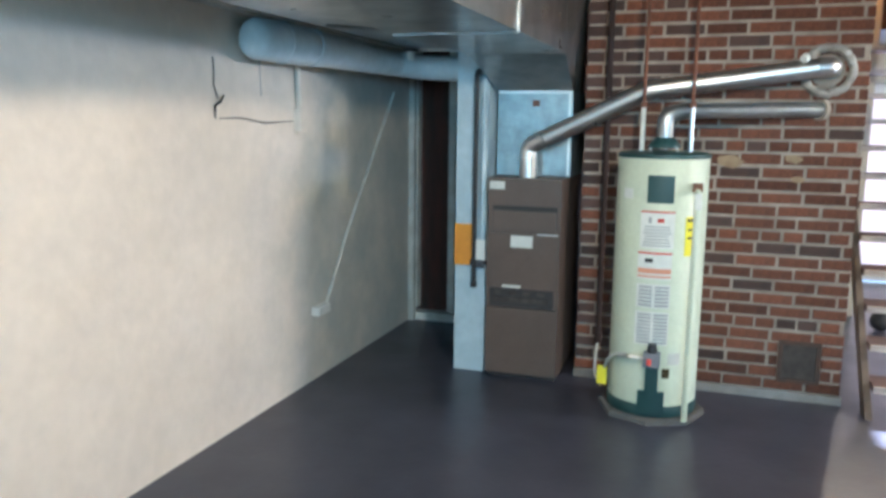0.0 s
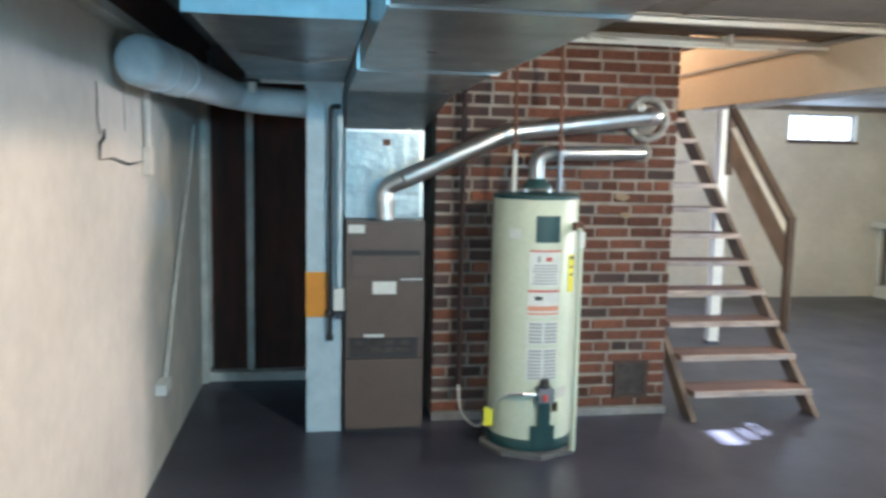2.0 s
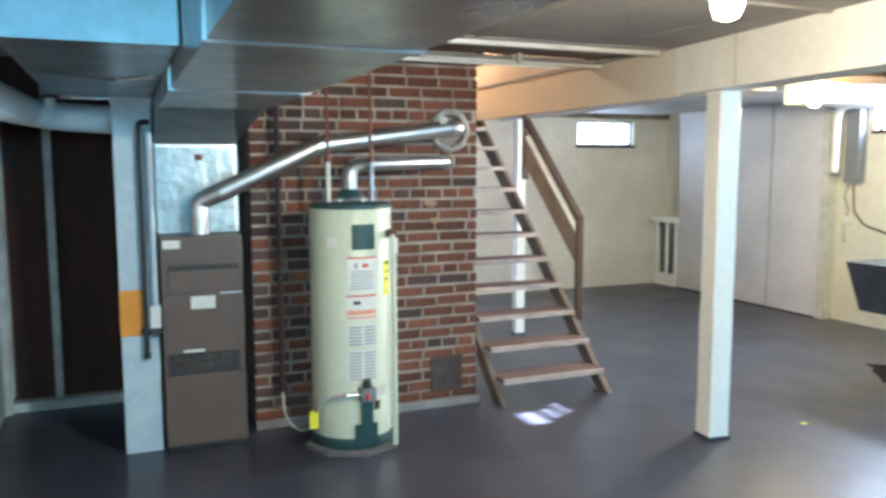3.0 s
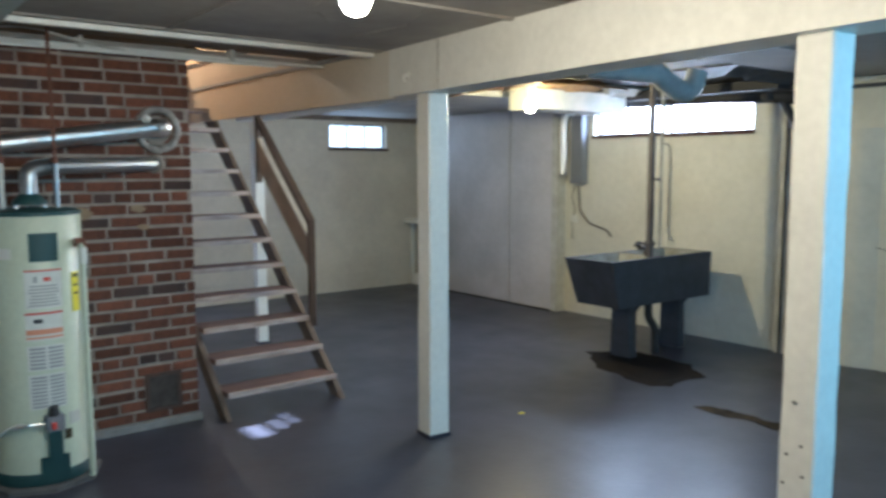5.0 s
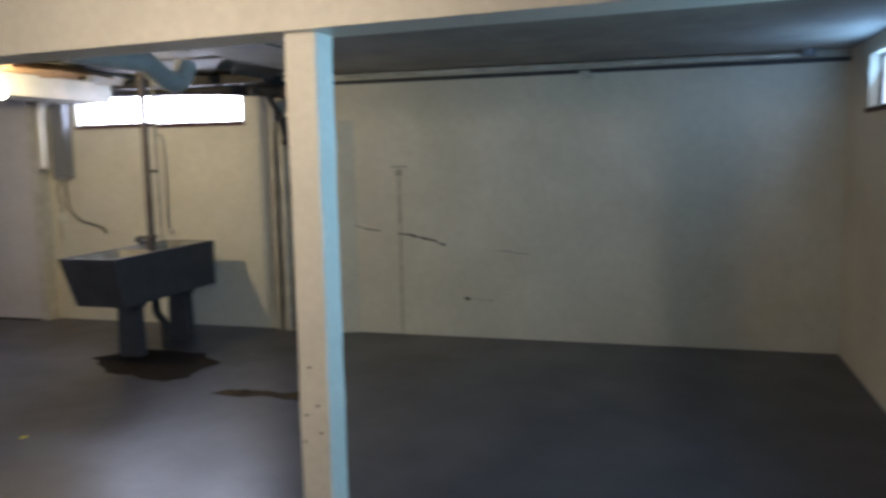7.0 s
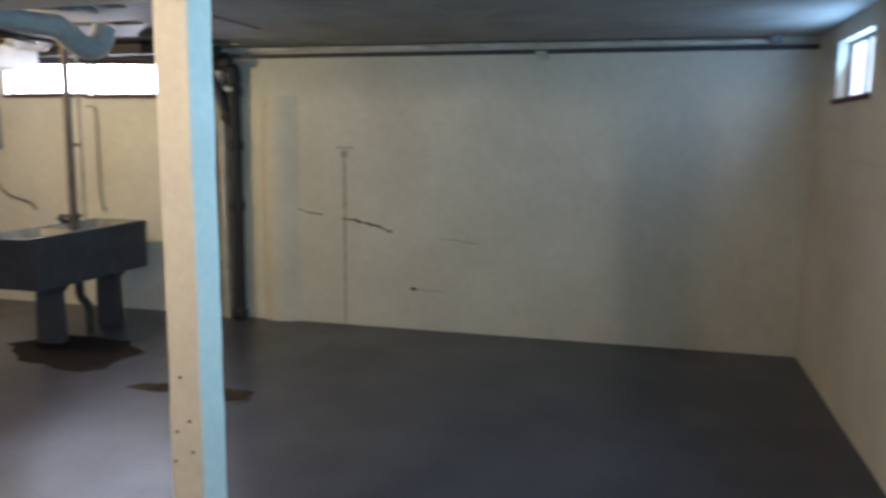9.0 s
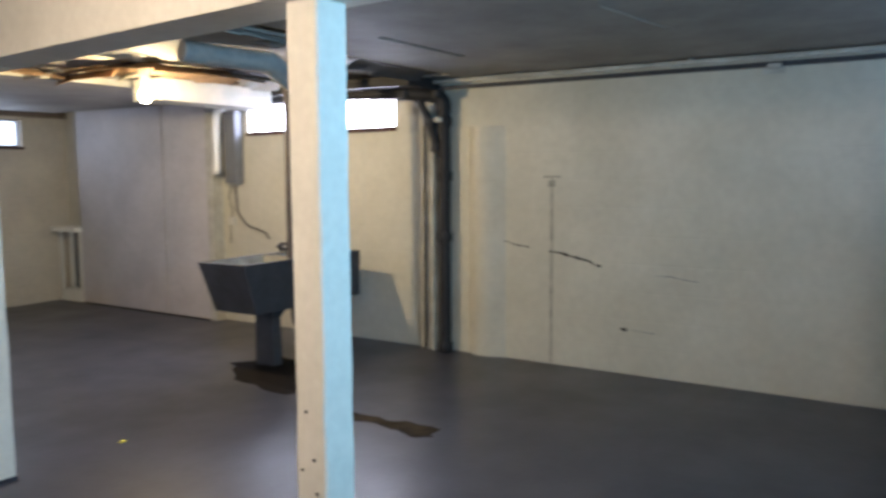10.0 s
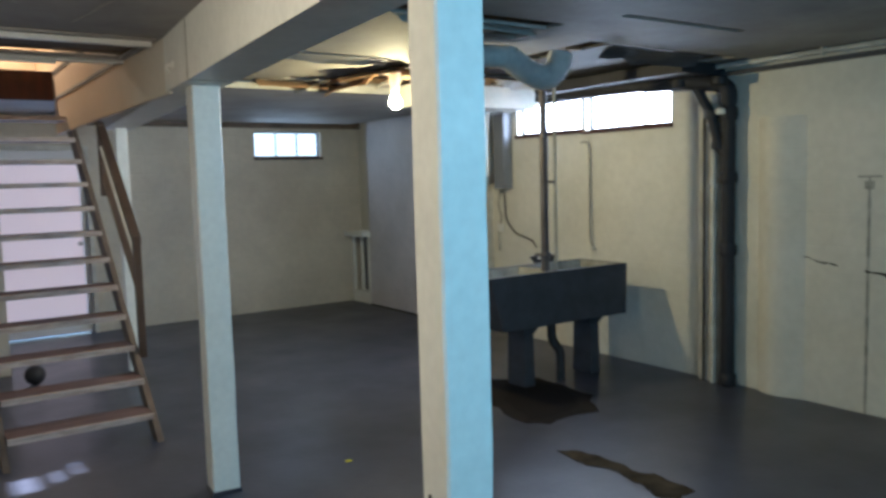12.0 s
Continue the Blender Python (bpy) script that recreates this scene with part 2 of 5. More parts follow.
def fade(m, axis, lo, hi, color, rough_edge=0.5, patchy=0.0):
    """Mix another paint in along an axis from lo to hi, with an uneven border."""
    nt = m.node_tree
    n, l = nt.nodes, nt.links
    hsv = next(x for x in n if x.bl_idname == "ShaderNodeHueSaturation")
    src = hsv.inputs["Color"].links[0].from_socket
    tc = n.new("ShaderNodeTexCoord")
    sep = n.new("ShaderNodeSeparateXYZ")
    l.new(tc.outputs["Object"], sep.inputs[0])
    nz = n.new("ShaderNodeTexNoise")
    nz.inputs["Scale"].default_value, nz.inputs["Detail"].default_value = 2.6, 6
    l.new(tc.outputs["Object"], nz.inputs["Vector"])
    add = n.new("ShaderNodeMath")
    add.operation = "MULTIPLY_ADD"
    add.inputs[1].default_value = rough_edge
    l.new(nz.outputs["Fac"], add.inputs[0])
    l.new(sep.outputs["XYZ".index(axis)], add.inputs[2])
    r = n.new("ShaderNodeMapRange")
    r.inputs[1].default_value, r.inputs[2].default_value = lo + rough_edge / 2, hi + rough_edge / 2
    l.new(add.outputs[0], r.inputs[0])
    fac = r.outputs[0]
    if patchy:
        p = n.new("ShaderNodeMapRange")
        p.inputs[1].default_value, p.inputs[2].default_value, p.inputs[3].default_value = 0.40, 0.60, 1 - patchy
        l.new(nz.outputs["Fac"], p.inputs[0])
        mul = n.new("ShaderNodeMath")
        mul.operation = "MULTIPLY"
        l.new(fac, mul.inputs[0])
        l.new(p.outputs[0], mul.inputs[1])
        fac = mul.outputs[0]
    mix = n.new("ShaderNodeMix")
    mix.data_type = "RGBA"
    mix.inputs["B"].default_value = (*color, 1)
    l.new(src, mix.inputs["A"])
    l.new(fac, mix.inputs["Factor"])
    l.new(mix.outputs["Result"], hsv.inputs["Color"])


for dull in (M_STAIN, M_STAINSHADE):
    dull.node_tree.nodes["Principled BSDF"].inputs["Specular IOR Level"].default_value = 0.12
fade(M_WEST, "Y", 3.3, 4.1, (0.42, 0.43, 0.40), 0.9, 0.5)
M_SIDEPANEL = mat("half_painted_panel", (0.54, 0.43, 0.29), (0.57, 0.48, 0.36), rough=0.55, scale=1.5, grain=30, bump=0.1)
fade(M_SIDEPANEL, "Y", 4.5, 3.55, (0.72, 0.68, 0.60), 0.3)
M_LAMP = glow("bulb_glow", (1.0, 0.84, 0.5), 7)
M_SKY = glow("bright_daylight_outside", (0.80, 0.93, 1.0), 0.13)
M_SKYHOT = glow("sunlit_daylight_outside", (0.93, 0.96, 1.0), 2.2)


# ---- builders ----
def bm_box(bm, x0, x1, y0, y1, z0, z1):
    vs = [bm.verts.new((x, y, z)) for x in (x0, x1) for y in (y0, y1) for z in (z0, z1)]
    for f in ((0, 1, 3, 2), (4, 6, 7, 5), (0, 4, 5, 1), (2, 3, 7, 6), (0, 2, 6, 4), (1, 5, 7, 3)):
        bm.faces.new([vs[i] for i in f])


def bevelled(bm, w=0.004, seg=1):
    if w:
        bmesh.ops.bevel(bm, geom=[e for e in bm.edges if e.is_manifold and e.calc_face_angle(0) > 0.5], offset=w, segments=seg, affect="EDGES")
    return bm


def mesh_of(name, bm, material, smooth=False):
    me = bpy.data.meshes.new(name)
    bmesh.ops.recalc_face_normals(bm, faces=bm.faces[:])
    bm.to_mesh(me)
    bm.free()
    me.materials.append(material)
    if smooth:
        for p in me.polygons:
            p.use_smooth = True
        me.set_sharp_from_angle(angle=radians(40))
    return me


def part(name, bm, material, parent=None, label="", smooth=False):
    ob = new(name, mesh_of(name, bm, material, smooth))
    if parent:
        ob.parent = parent
    return tagged(ob, label=label)


def boxes(*rows, bevel=0.004):
    bm = bmesh.new()
    for r in rows:
        bm_box(bm, *r)
    return bevelled(bm, bevel)


def thing(name, label, category, group="", at=(0, 0, 0)):
    ob = new(name)
    ob.empty_display_size = 0.1
    ob.location = at
    return tagged(ob, label=label, category=category, group=group)


def structure(name, bm, material, label="", parent=None, smooth=False):
    ob = part(name, bm, material, parent, label, smooth)
    if not parent:
        tagged(ob, kind="structure")
    return ob


def lathe(profile, n=32, at=(0, 0, 0)):
    """Turned shape about z from (radius, height) pairs."""
    bm = bmesh.new()
    rings = []
    for r, z in profile:
        rings.append([bm.verts.new((at[0] + r * math.cos(2 * math.pi * i / n), at[1] + r * math.sin(2 * math.pi * i / n), at[2] + z)) for i in range(n)])
    for a, b in zip(rings, rings[1:]):
        for i in range(n):
            bm.faces.new((a[i], a[(i + 1) % n], b[(i + 1) % n], b[i]))
    bm.faces.new(rings[0][::-1])
    bm.faces.new(rings[-1])
    return bm


def tube(points, r, n=14, bm=None, bend=0.0):
    """A pipe along points; r one radius or one for each point; bend rounds the corners."""
    bm = bm or bmesh.new()
    pts = [Vector(p) for p in points]
    rs = list(r) if hasattr(r, "__len__") else [r] * len(pts)
    if bend:
        p2, r2 = [pts[0]], [rs[0]]
        for i in range(1, len(pts) - 1):
            a, b, c = pts[i - 1], pts[i], pts[i + 1]
            d1, d2 = min(bend, (a - b).length * 0.45), min(bend, (c - b).length * 0.45)
            s, e = b + (a - b).normalized() * d1, b + (c - b).normalized() * d2
            for k in range(6):
                t = k / 5
                p2.append(s * (1 - t) ** 2 + b * 2 * t * (1 - t) + e * t * t)
                r2.append(rs[i])
        p2.append(pts[-1])
        r2.append(rs[-1])
        pts, rs = p2, r2
    rings, up = [], None
    for i, p in enumerate(pts):
        d = (pts[min(i + 1, len(pts) - 1)] - pts[max(i - 1, 0)]).normalized()
        if up is None:
            up = d.orthogonal().normalized()
        up = (up - d * up.dot(d)).normalized()
        s = d.cross(up)
        rings.append([bm.verts.new(p + (up * math.cos(2 * math.pi * k / n) + s * math.sin(2 * math.pi * k / n)) * rs[i]) for k in range(n)])
    for a, b in zip(rings, rings[1:]):
        for k in range(n):
            bm.faces.new((a[k], a[(k + 1) % n], b[(k + 1) % n], b[k]))
    bm.faces.new(rings[0][::-1])
    bm.faces.new(rings[-1])
    return bm


def slab_with_holes(axes, lo, hi, w0, w1, holes):
    """A slab in the plane of two axes with rectangular holes. axes e.g. (0, 1); w0..w1 its thickness."""
    a, b = axes
    c = 3 - a - b
    cuts_a = sorted({lo[0], hi[0], *[h[0] for h in holes], *[h[1] for h in holes]})
    cuts_b = sorted({lo[1], hi[1], *[h[2] for h in holes], *[h[3] for h in holes]})
    bm = bmesh.new()
    solid = {}
    for i, (p, q) in enumerate(zip(cuts_a, cuts_a[1:])):
        for j, (r, s) in enumerate(zip(cuts_b, cuts_b[1:])):
            m, n = (p + q) / 2, (r + s) / 2
            solid[i, j] = not any(h[0] < m < h[1] and h[2] < n < h[3] for h in holes)
    cache = {}

    def vert(i, j, k):
        if (i, j, k) not in cache:
            co = [0, 0, 0]
            co[a], co[b], co[c] = cuts_a[i], cuts_b[j], (w0, w1)[k]
            cache[i, j, k] = bm.verts.new(co)
        return cache[i, j, k]
    for (i, j), s in solid.items():
        if not s:
            continue
        for k in (0, 1):
            bm.faces.new([vert(i, j, k), vert(i + 1, j, k), vert(i + 1, j + 1, k), vert(i, j + 1, k)])
        for di, dj, e in ((-1, 0, ((0, 0), (0, 1))), (1, 0, ((1, 0), (1, 1))), (0, -1, ((0, 0), (1, 0))), (0, 1, ((0, 1), (1, 1)))):
            if not solid.get((i + di, j + dj), False):
                (p, q), (r, s2) = e
                bm.faces.new([vert(i + p, j + q, 0), vert(i + r, j + s2, 0), vert(i + r, j + s2, 1), vert(i + p, j + q, 1)])
    return bm


# ---- large structure ----
structure("ground", boxes((-30, 40, -30, 40, -0.35, -0.2), bevel=0), M_CONCRETE)
structure("floor", boxes((XW - 0.25, XE + 0.25, YS - 0.25, YN + 0.25, -0.15, 0), bevel=0), M_FLOOR)
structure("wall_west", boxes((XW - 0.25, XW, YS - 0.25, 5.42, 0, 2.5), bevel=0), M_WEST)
WINS = {"e1": (4.38, 5.21, 1.89, 2.168), "e2": (3.44, 4.33, 1.88, 2.168)}
structure("wall_east", slab_with_holes((1, 2), (YS, 0), (YN, 2.5), XE, XE + 0.25, list(WINS.values())), M_EAST)
WN = (3.88, 4.72, 1.81, 2.11)
structure("wall_north", slab_with_holes((0, 2), (0.7, 0), (XE + 0.25, 2.5), YN, YN + 0.25, [WN, (1.16, 2.04, 0.0, 1.9)]), M_NORTH)
WS = (3.84, 4.62, 1.80, 2.14)
# unseen window, added as the opening for the posts' cool light
WS2 = (1.3, 2.1, 1.6, 2.1)
WS3 = (-1.95, -1.35, 1.76, 2.14)
structure("wall_south", slab_with_holes((0, 2), (XW - 0.25, 0), (XE + 0.25, 2.5), YS - 0.25, YS, [WS, WS2, WS3]), M_NORTH)
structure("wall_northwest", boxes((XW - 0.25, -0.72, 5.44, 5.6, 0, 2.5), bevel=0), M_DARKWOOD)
structure("wall_stairside", boxes((0.55, 0.7, 5.3, 6.72, 0, 2.5), (0.55, 1.10, 6.721, YN - 0.03, 0, 2.5), bevel=0), M_NORTH)
HOLES = [(0.82, 1.58, 4.62, 6.9), (-2.05, -1.8, 0.4, 5.4), (-0.62, 1.56, 3.78, 4.40),
         (2.2, 3.2, 2.42, 2.56), (2.3, 3.08, 3.75, 3.83), (3.0, 3.24, 2.66, 2.86), (3.3, 4.2, 2.1, 2.155),
         (2.75, 3.1, 4.7, 4.86), (3.1, 4.75, 4.4, 5.0), (3.68, 5.0, 2.72, 4.2), (2.9, 3.14, 2.58, 2.70), (1.15, 1.5, 1.4, 2.1)]
structure("ceiling", slab_with_holes((0, 1), (XW - 0.25, YS - 0.25), (XE + 0.25, YN + 0.25), ZC, ZC + 0.02, HOLES), M_CEIL)
joists = bmesh.new()
y = YS + 0.1
while y < YN:
    for x0, x1 in ((XW, 0.78), (1.62, XE)) if 4.5 < y < 7.0 else ((XW, XE),):
        bm_box(joists, x0, x1, y, y + 0.045, ZC + 0.022, ZC + 0.2)
    y += 0.406
structure("joists", joists, M_WOOD)
structure("subfloor", slab_with_holes((0, 1), (XW - 0.25, YS - 0.25), (XE + 0.25, YN + 0.25), ZC + 0.2, ZC + 0.24, [HOLES[0]]), M_SUBFLOOR)
# the stairwell above
structure("stairwell_wall", boxes((0.66, 0.80, 4.4, 7.9, ZC + 0.245, 4.6), bevel=0), M_PLY)
structure("stairwell_wall", boxes((1.60, 1.75, 4.4, 7.9, ZC + 0.245, 4.6), bevel=0), M_PLY)
structure("stairwell_wall", boxes((0.66, 1.75, 7.9, 8.0, ZC + 0.245, 4.6), bevel=0), M_PLY)
structure("stairwell_wall", boxes((0.66, 1.75, 4.3, 4.4, ZC + 0.245, 4.6), bevel=0), M_PLY)
structure("stairwell_ceiling", boxes((0.66, 1.75, 4.3, 8.0, 4.6, 4.7), bevel=0), M_CEIL)
structure("stairwell_trim", boxes((0.80, 0.82, 4.6, 6.9, ZC - 0.002, ZC + 0.24), (0.82, 1.58, 6.88, 6.9, ZC - 0.002, ZC + 0.24), bevel=0), M_DARKWOOD)
# the lower ceiling north of the laundry corner
structure("lower_ceiling", boxes((1.72, 5.09, 5.06, YN - 0.052, 2.205, 2.222), bevel=0.003), M_CEIL)
structure("ceiling_step", boxes((1.72, 5.09, 5.045, 5.058, 2.198, ZC - 0.001), bevel=0.003), M_TRIMPAINT)
structure("ceiling_soffit", boxes((3.64, 4.78, 4.44, 4.78, 2.055, ZC - 0.03), bevel=0.006), M_WEST)
structure("stairwell_trim", boxes((1.585, 1.605, 4.6, 6.9, 2.252, ZC + 0.24), bevel=0), M_SIDEPANEL)
# ceiling battens and the strips at the open bay
bat = bmesh.new()
for yb in (1.2, 2.42, 3.64):
    bm_box(bat, -0.7, 1.565, yb, yb + 0.035, ZC - 0.012, ZC - 0.001)
bm_box(bat, 0.3, 0.335, -1.4, 3.62, ZC - 0.010, ZC - 0.001)
structure("ceiling_batten", bevelled(bat, 0.002), M_CEIL)
structure("ceiling_trim", boxes((-0.62, 1.565, 3.72, 3.765, ZC - 0.03, ZC - 0.001), bevel=0.003), M_WHITE)
for yy, zz, x1 in ((4.27, ZC - 0.055, 1.2), (4.34, ZC - 0.026, 1.565)):
    cd = thing("ceiling_conduit", "thin white painted conduit before the top of the brick chimney", "pipe", group="conduits over the chimney")
    part("tube", tube([(-0.7, yy, zz), (0.1, yy, zz + 0.004), (x1, yy, zz)], 0.011, 10), M_WHITE, cd, smooth=True)
    for xx in (-0.5, 0.05, 0.9):
        part("clip", boxes((xx, xx + 0.02, yy - 0.015, yy + 0.015, zz + 0.008, ZC + 0.02), bevel=0.002), M_TRIMPAINT, cd)
sw = thing("ceiling_cable", "loose pale cable looping over the water heater", "cable")
part("cable", tube([(-0.6, 4.20, ZC - 0.01), (-0.35, 4.18, ZC + 0.01), (-0.2, 4.2, ZC + 0.03), (0.1, 4.26, ZC - 0.02), (0.3, 4.3, ZC - 0.035)], 0.006, 8, bend=0.1), M_TRIMPAINT, sw)
structure("bay_board", boxes((-0.61, 1.55, 3.80, 4.24, ZC + 0.024, ZC + 0.04), (-0.61, 1.55, 4.245, 4.39, ZC + 0.026, ZC + 0.042), bevel=0.003), M_BAYWOOD)
# dark sheet added to stand for the shade inside the open bay
structure("bay_shade_sheet", boxes((3.95, 4.98, 2.74, 4.18, ZC + 0.0215, ZC + 0.036), bevel=0.003), M_TUB)
# main beam and posts
SKEW = pose(1.618, 3.37, 0, 0, 0, -5.4)   # the beam's line runs askew to the walls
beam = structure("beam", boxes((-0.05, 0.17, -4.86, 3.1, 1.98, ZC - 0.002), bevel=0.006), M_WHITE)
beam.matrix_basis = SKEW
structure("stair_side_panel", boxes((1.590, 1.612, 3.56, 6.9, 1.97, ZC - 0.002), bevel=0.004), M_SIDEPANEL)


def post(name_label, x, y, w, d, top):
    """A post whose west face stands on the beam's line; x, y in the beam's own directions."""
    p = thing("post", name_label, "post", group="posts")
    p.matrix_basis = SKEW @ pose(x + w / 2, y - d / 2, 0)
    w, d = w / 2, d / 2
    bm = bmesh.new()
    bm_box(bm, -w, w, -d, d, 0.0, top)
    bmesh.ops.subdivide_edges(bm, edges=[e for e in bm.edges if abs(e.verts[0].co.z - e.verts[1].co.z) > 0.5], cuts=14)
    for v in bm.verts:
        if 0.01 < v.co.z < top - 0.01:
            v.co.x += noise.noise(v.co * 9) * 0.004
            v.co.y += noise.noise(v.co * 9 + Vector((7, 0, 0))) * 0.004
    part("shaft", bevelled(bm, 0.006), M_WHITE, p)
    part("base_skirt", boxes((-w - 0.006, w + 0.006, -d - 0.006, d + 0.006, 0, 0.02), bevel=0.003), M_FLOOR, p, "grey floor paint lapping the foot")
    return p


post("white painted square wooden post under the beam", 0.0, 0.0, 0.13, 0.135, 1.979)
pb = post("white painted wooden post beside the rust stain", 0.0, -2.352, 0.12, 0.126, 1.979)
post("slim white post behind the stairs", 0.01, 2.88, 0.09, 0.09, 1.979)
for dy, z in ((0.03, 0.62), (-0.02, 0.66), (0.04, 0.52), (-0.03, 0.56), (0.01, 0.80)):
    part("nail_hole", boxes((-0.069, -0.064, dy - 0.004, dy + 0.004, z, z + 0.007), bevel=0), M_BLACK, pb)

bj = thing("beam_joint", "dark joint line across the white painted beam", "joint")
bj.matrix_basis = SKEW
part("joint_line", boxes((-0.0525, -0.0505, -0.31, -0.304, 1.985, 2.24), (-0.049, 0.169, -0.31, -0.304, 1.9765, 1.979), bevel=0), M_SEAM, bj)
# wall trims
structure("sill_plate", boxes((XW, XW + 0.07, YS, 5.4, 2.0, 2.04), bevel=0.004), M_TRIMPAINT)
structure("sill_plate", boxes((XW, XW + 0.05, YS, 5.4, 2.045, ZC - 0.002), bevel=0.004), M_DARKWOOD)
structure("sill_plate", boxes((XE - 0.04, XE, YS, 3.1, 2.165, 2.195), bevel=0.004), M_TUB)
structure("sill_plate", boxes((1.9, XE, YN - 0.05, YN, 2.15, ZC - 0.002), bevel=0.004), M_STRINGER)
structure("pilaster", boxes((XE - 0.05, XE, 2.985, 3.15, 0, 2.05), bevel=0.008), M_TRIMPAINT)
pil = bmesh.new()
prof = [(XE - 0.060 * max(0.0, math.sin(math.pi * min(1, (k / 10) ** 1.3))) ** 0.9, 2.36 + 0.034 * k) for k in range(11)]
for (x0, y0), (x1, y1) in zip(prof, prof[1:]):
    pil.faces.new([pil.verts.new(v) for v in ((x0, y0, 0), (x1, y1, 0), (x1, y1, 1.86), (x0, y0, 1.86))])
bmesh.ops.remove_doubles(pil, verts=pil.verts[:], dist=0.0001)
pil.faces.new(sorted([v for v in pil.verts if v.co.z > 1], key=lambda v: v.co.y))
structure("pilaster", pil, M_EAST, smooth=True)
# near-black box added to make the dark mass over the window
structure("dark_header", boxes((XE - 0.46, XE - 0.001, 2.97, 4.37, 2.172, ZC - 0.002), (XE - 0.40, XE - 0.001, 4.372, 5.02, 2.174, ZC - 0.003), bevel=0.004), M_STACK)


def crack(points, r=0.006, material=M_BLACK, w=0.5):
    bm = bmesh.new()
    pts = []
    for (a, b) in zip(points, points[1:]):
        for k in range(8):
            t = k / 8
            p = Vector(a).lerp(Vector(b), t)
            pts.append(p + Vector((0, noise.noise(p * 17) * 0.012, noise.noise(p * 23 + Vector((3, 1, 0))) * 0.014)))
    pts.append(Vector(points[-1]))
    for i, (p, q) in enumerate(zip(pts, pts[1:])):
        h = r * (0.4 + abs(noise.noise(p * 31)) * 2.2)
        v = [bm.verts.new(x) for x in (p + Vector((0, 0, -h)), q + Vector((0, 0, -h)), q + Vector((0, 0, h)), p + Vector((0, 0, h)))]
        bm.faces.new(v)
    g = bmesh.ops.extrude_face_region(bm, geom=bm.faces[:])
    bmesh.ops.translate(bm, verts=[v for v in g["geom"] if isinstance(v, bmesh.types.BMVert)], vec=(-0.003, 0, 0))
    structure("wall_crack", bm, material)


XC = XE - 0.001
crack([(XC, 2.53, 0.955), (XC, 2.35, 0.94), (XC, 2.15, 0.905)])
crack([(XC, 1.97, 0.885), (XC, 1.80, 0.86), (XC, 1.56, 0.79)])
seam = bmesh.new()
for k in range(24):
    za, zb = 1.45 * k / 24, 1.45 * (k + 1) / 24
    w = 0.006 + 0.010 * abs(noise.noise(Vector((k * 0.6, 1, 1))))
    bm_box(seam, XE - 0.003, XE, 1.962 - w, 1.962 + w, za, zb + 0.0)
bm_box(seam, XE - 0.0035, XE, 1.89, 2.03, 1.45, 1.463)
bm_box(seam, XE - 0.0035, XE, 1.935, 1.99, 1.38, 1.43)
structure("wall_seam", seam, M_SEAM)
crack([(XC, 1.15, 0.75), (XC, 0.85, 0.72)], r=0.003, material=M_GREY)
crack([(XC, 1.40, 0.335), (XC, 1.35, 0.33)], r=0.013)
crack([(XC, 1.34, 0.33), (XC, 1.15, 0.325)], r=0.002, material=M_GREY)


# ---- windows and doors ----
def window(n, axis, lo, hi, z0, z1, wall, outward, panes, hot=False):
    """A small basement window in an opening: frame, bars and panes; the glow of the day stands outside it."""
    root = thing("window_%d" % n, "", "")
    tagged(root, kind="structure")
    t = 0.018
    f0, f1 = sorted((wall + outward * 0.06, wall + outward * 0.10))

    def bx(a0, a1, b0, b1, c0=f0, c1=f1):
        return (c0, c1, a0, a1, b0, b1) if axis == "x" else (a0, a1, c0, c1, b0, b1)
    part("window_frame", boxes(bx(lo, hi, z1 - t, z1), bx(lo, hi, z0, z0 + t), bx(lo, lo + t, z0 + t + 0.001, z1 - t - 0.001), bx(hi - t, hi, z0 + t + 0.001, z1 - t - 0.001), bevel=0.003), M_FRAME, root)
    w = (hi - lo - 2 * t) / panes
    for i in range(1, panes):
        c = lo + t + w * i
        part("glazing_bar", boxes(bx(c - 0.006, c + 0.006, z0 + t + 0.001, z1 - t - 0.001), bevel=0.002), M_FRAME, root)
    g0, g1 = sorted((wall + outward * 0.078, wall + outward * 0.084))
    for i in range(panes):
        a = lo + t + w * i + 0.01
        pane = part("pane", boxes(bx(a, a + w - 0.02, z0 + t + 0.002, z1 - t - 0.002, g0, g1), bevel=0), M_SKYHOT if hot else M_SKY, root)
        pane.visible_shadow = False
    s0, s1 = sorted((wall - outward * 0.015, wall + outward * 0.058))
    part("window_sill", boxes(bx(lo - 0.02, hi + 0.02, z0 - 0.03, z0 - 0.001, *sorted((wall - outward * 0.02, wall - outward * 0.001))), bevel=0.004), M_DARKWOOD, root)


window(1, "x", *WINS["e1"], XE, 1, 3, hot=True)
window(2, "x", *WINS["e2"], XE, 1, 3, hot=True)
window(3, "y", *WN, YN, 1, 3)
window(4, "y", *WS, YS, -1, 2)
window(5, "y", *WS2, YS, -1, 2)
window(6, "y", *WS3, YS, -1, 2)


M_FOILRING = mat("dull_foil_collar", (0.42, 0.40, 0.37), (0.26, 0.24, 0.22), rough=0.4, rough2=0.7, metal=0.5, scale=14, grain=30, bump=0.9, depth=0.012)
M_DAMPSHADE = mat("damp_stain_and_shade", (0.010, 0.009, 0.009), (0.018, 0.014, 0.012), rough=0.8, scale=5)
M_DAMPSHADE.node_tree.nodes["Principled BSDF"].inputs["Specular IOR Level"].default_value = 0.12
M_SOOTDARK = mat("sooty_frame", (0.06, 0.042, 0.036), (0.10, 0.055, 0.04), rough=0.8, scale=14, bump=0.4)
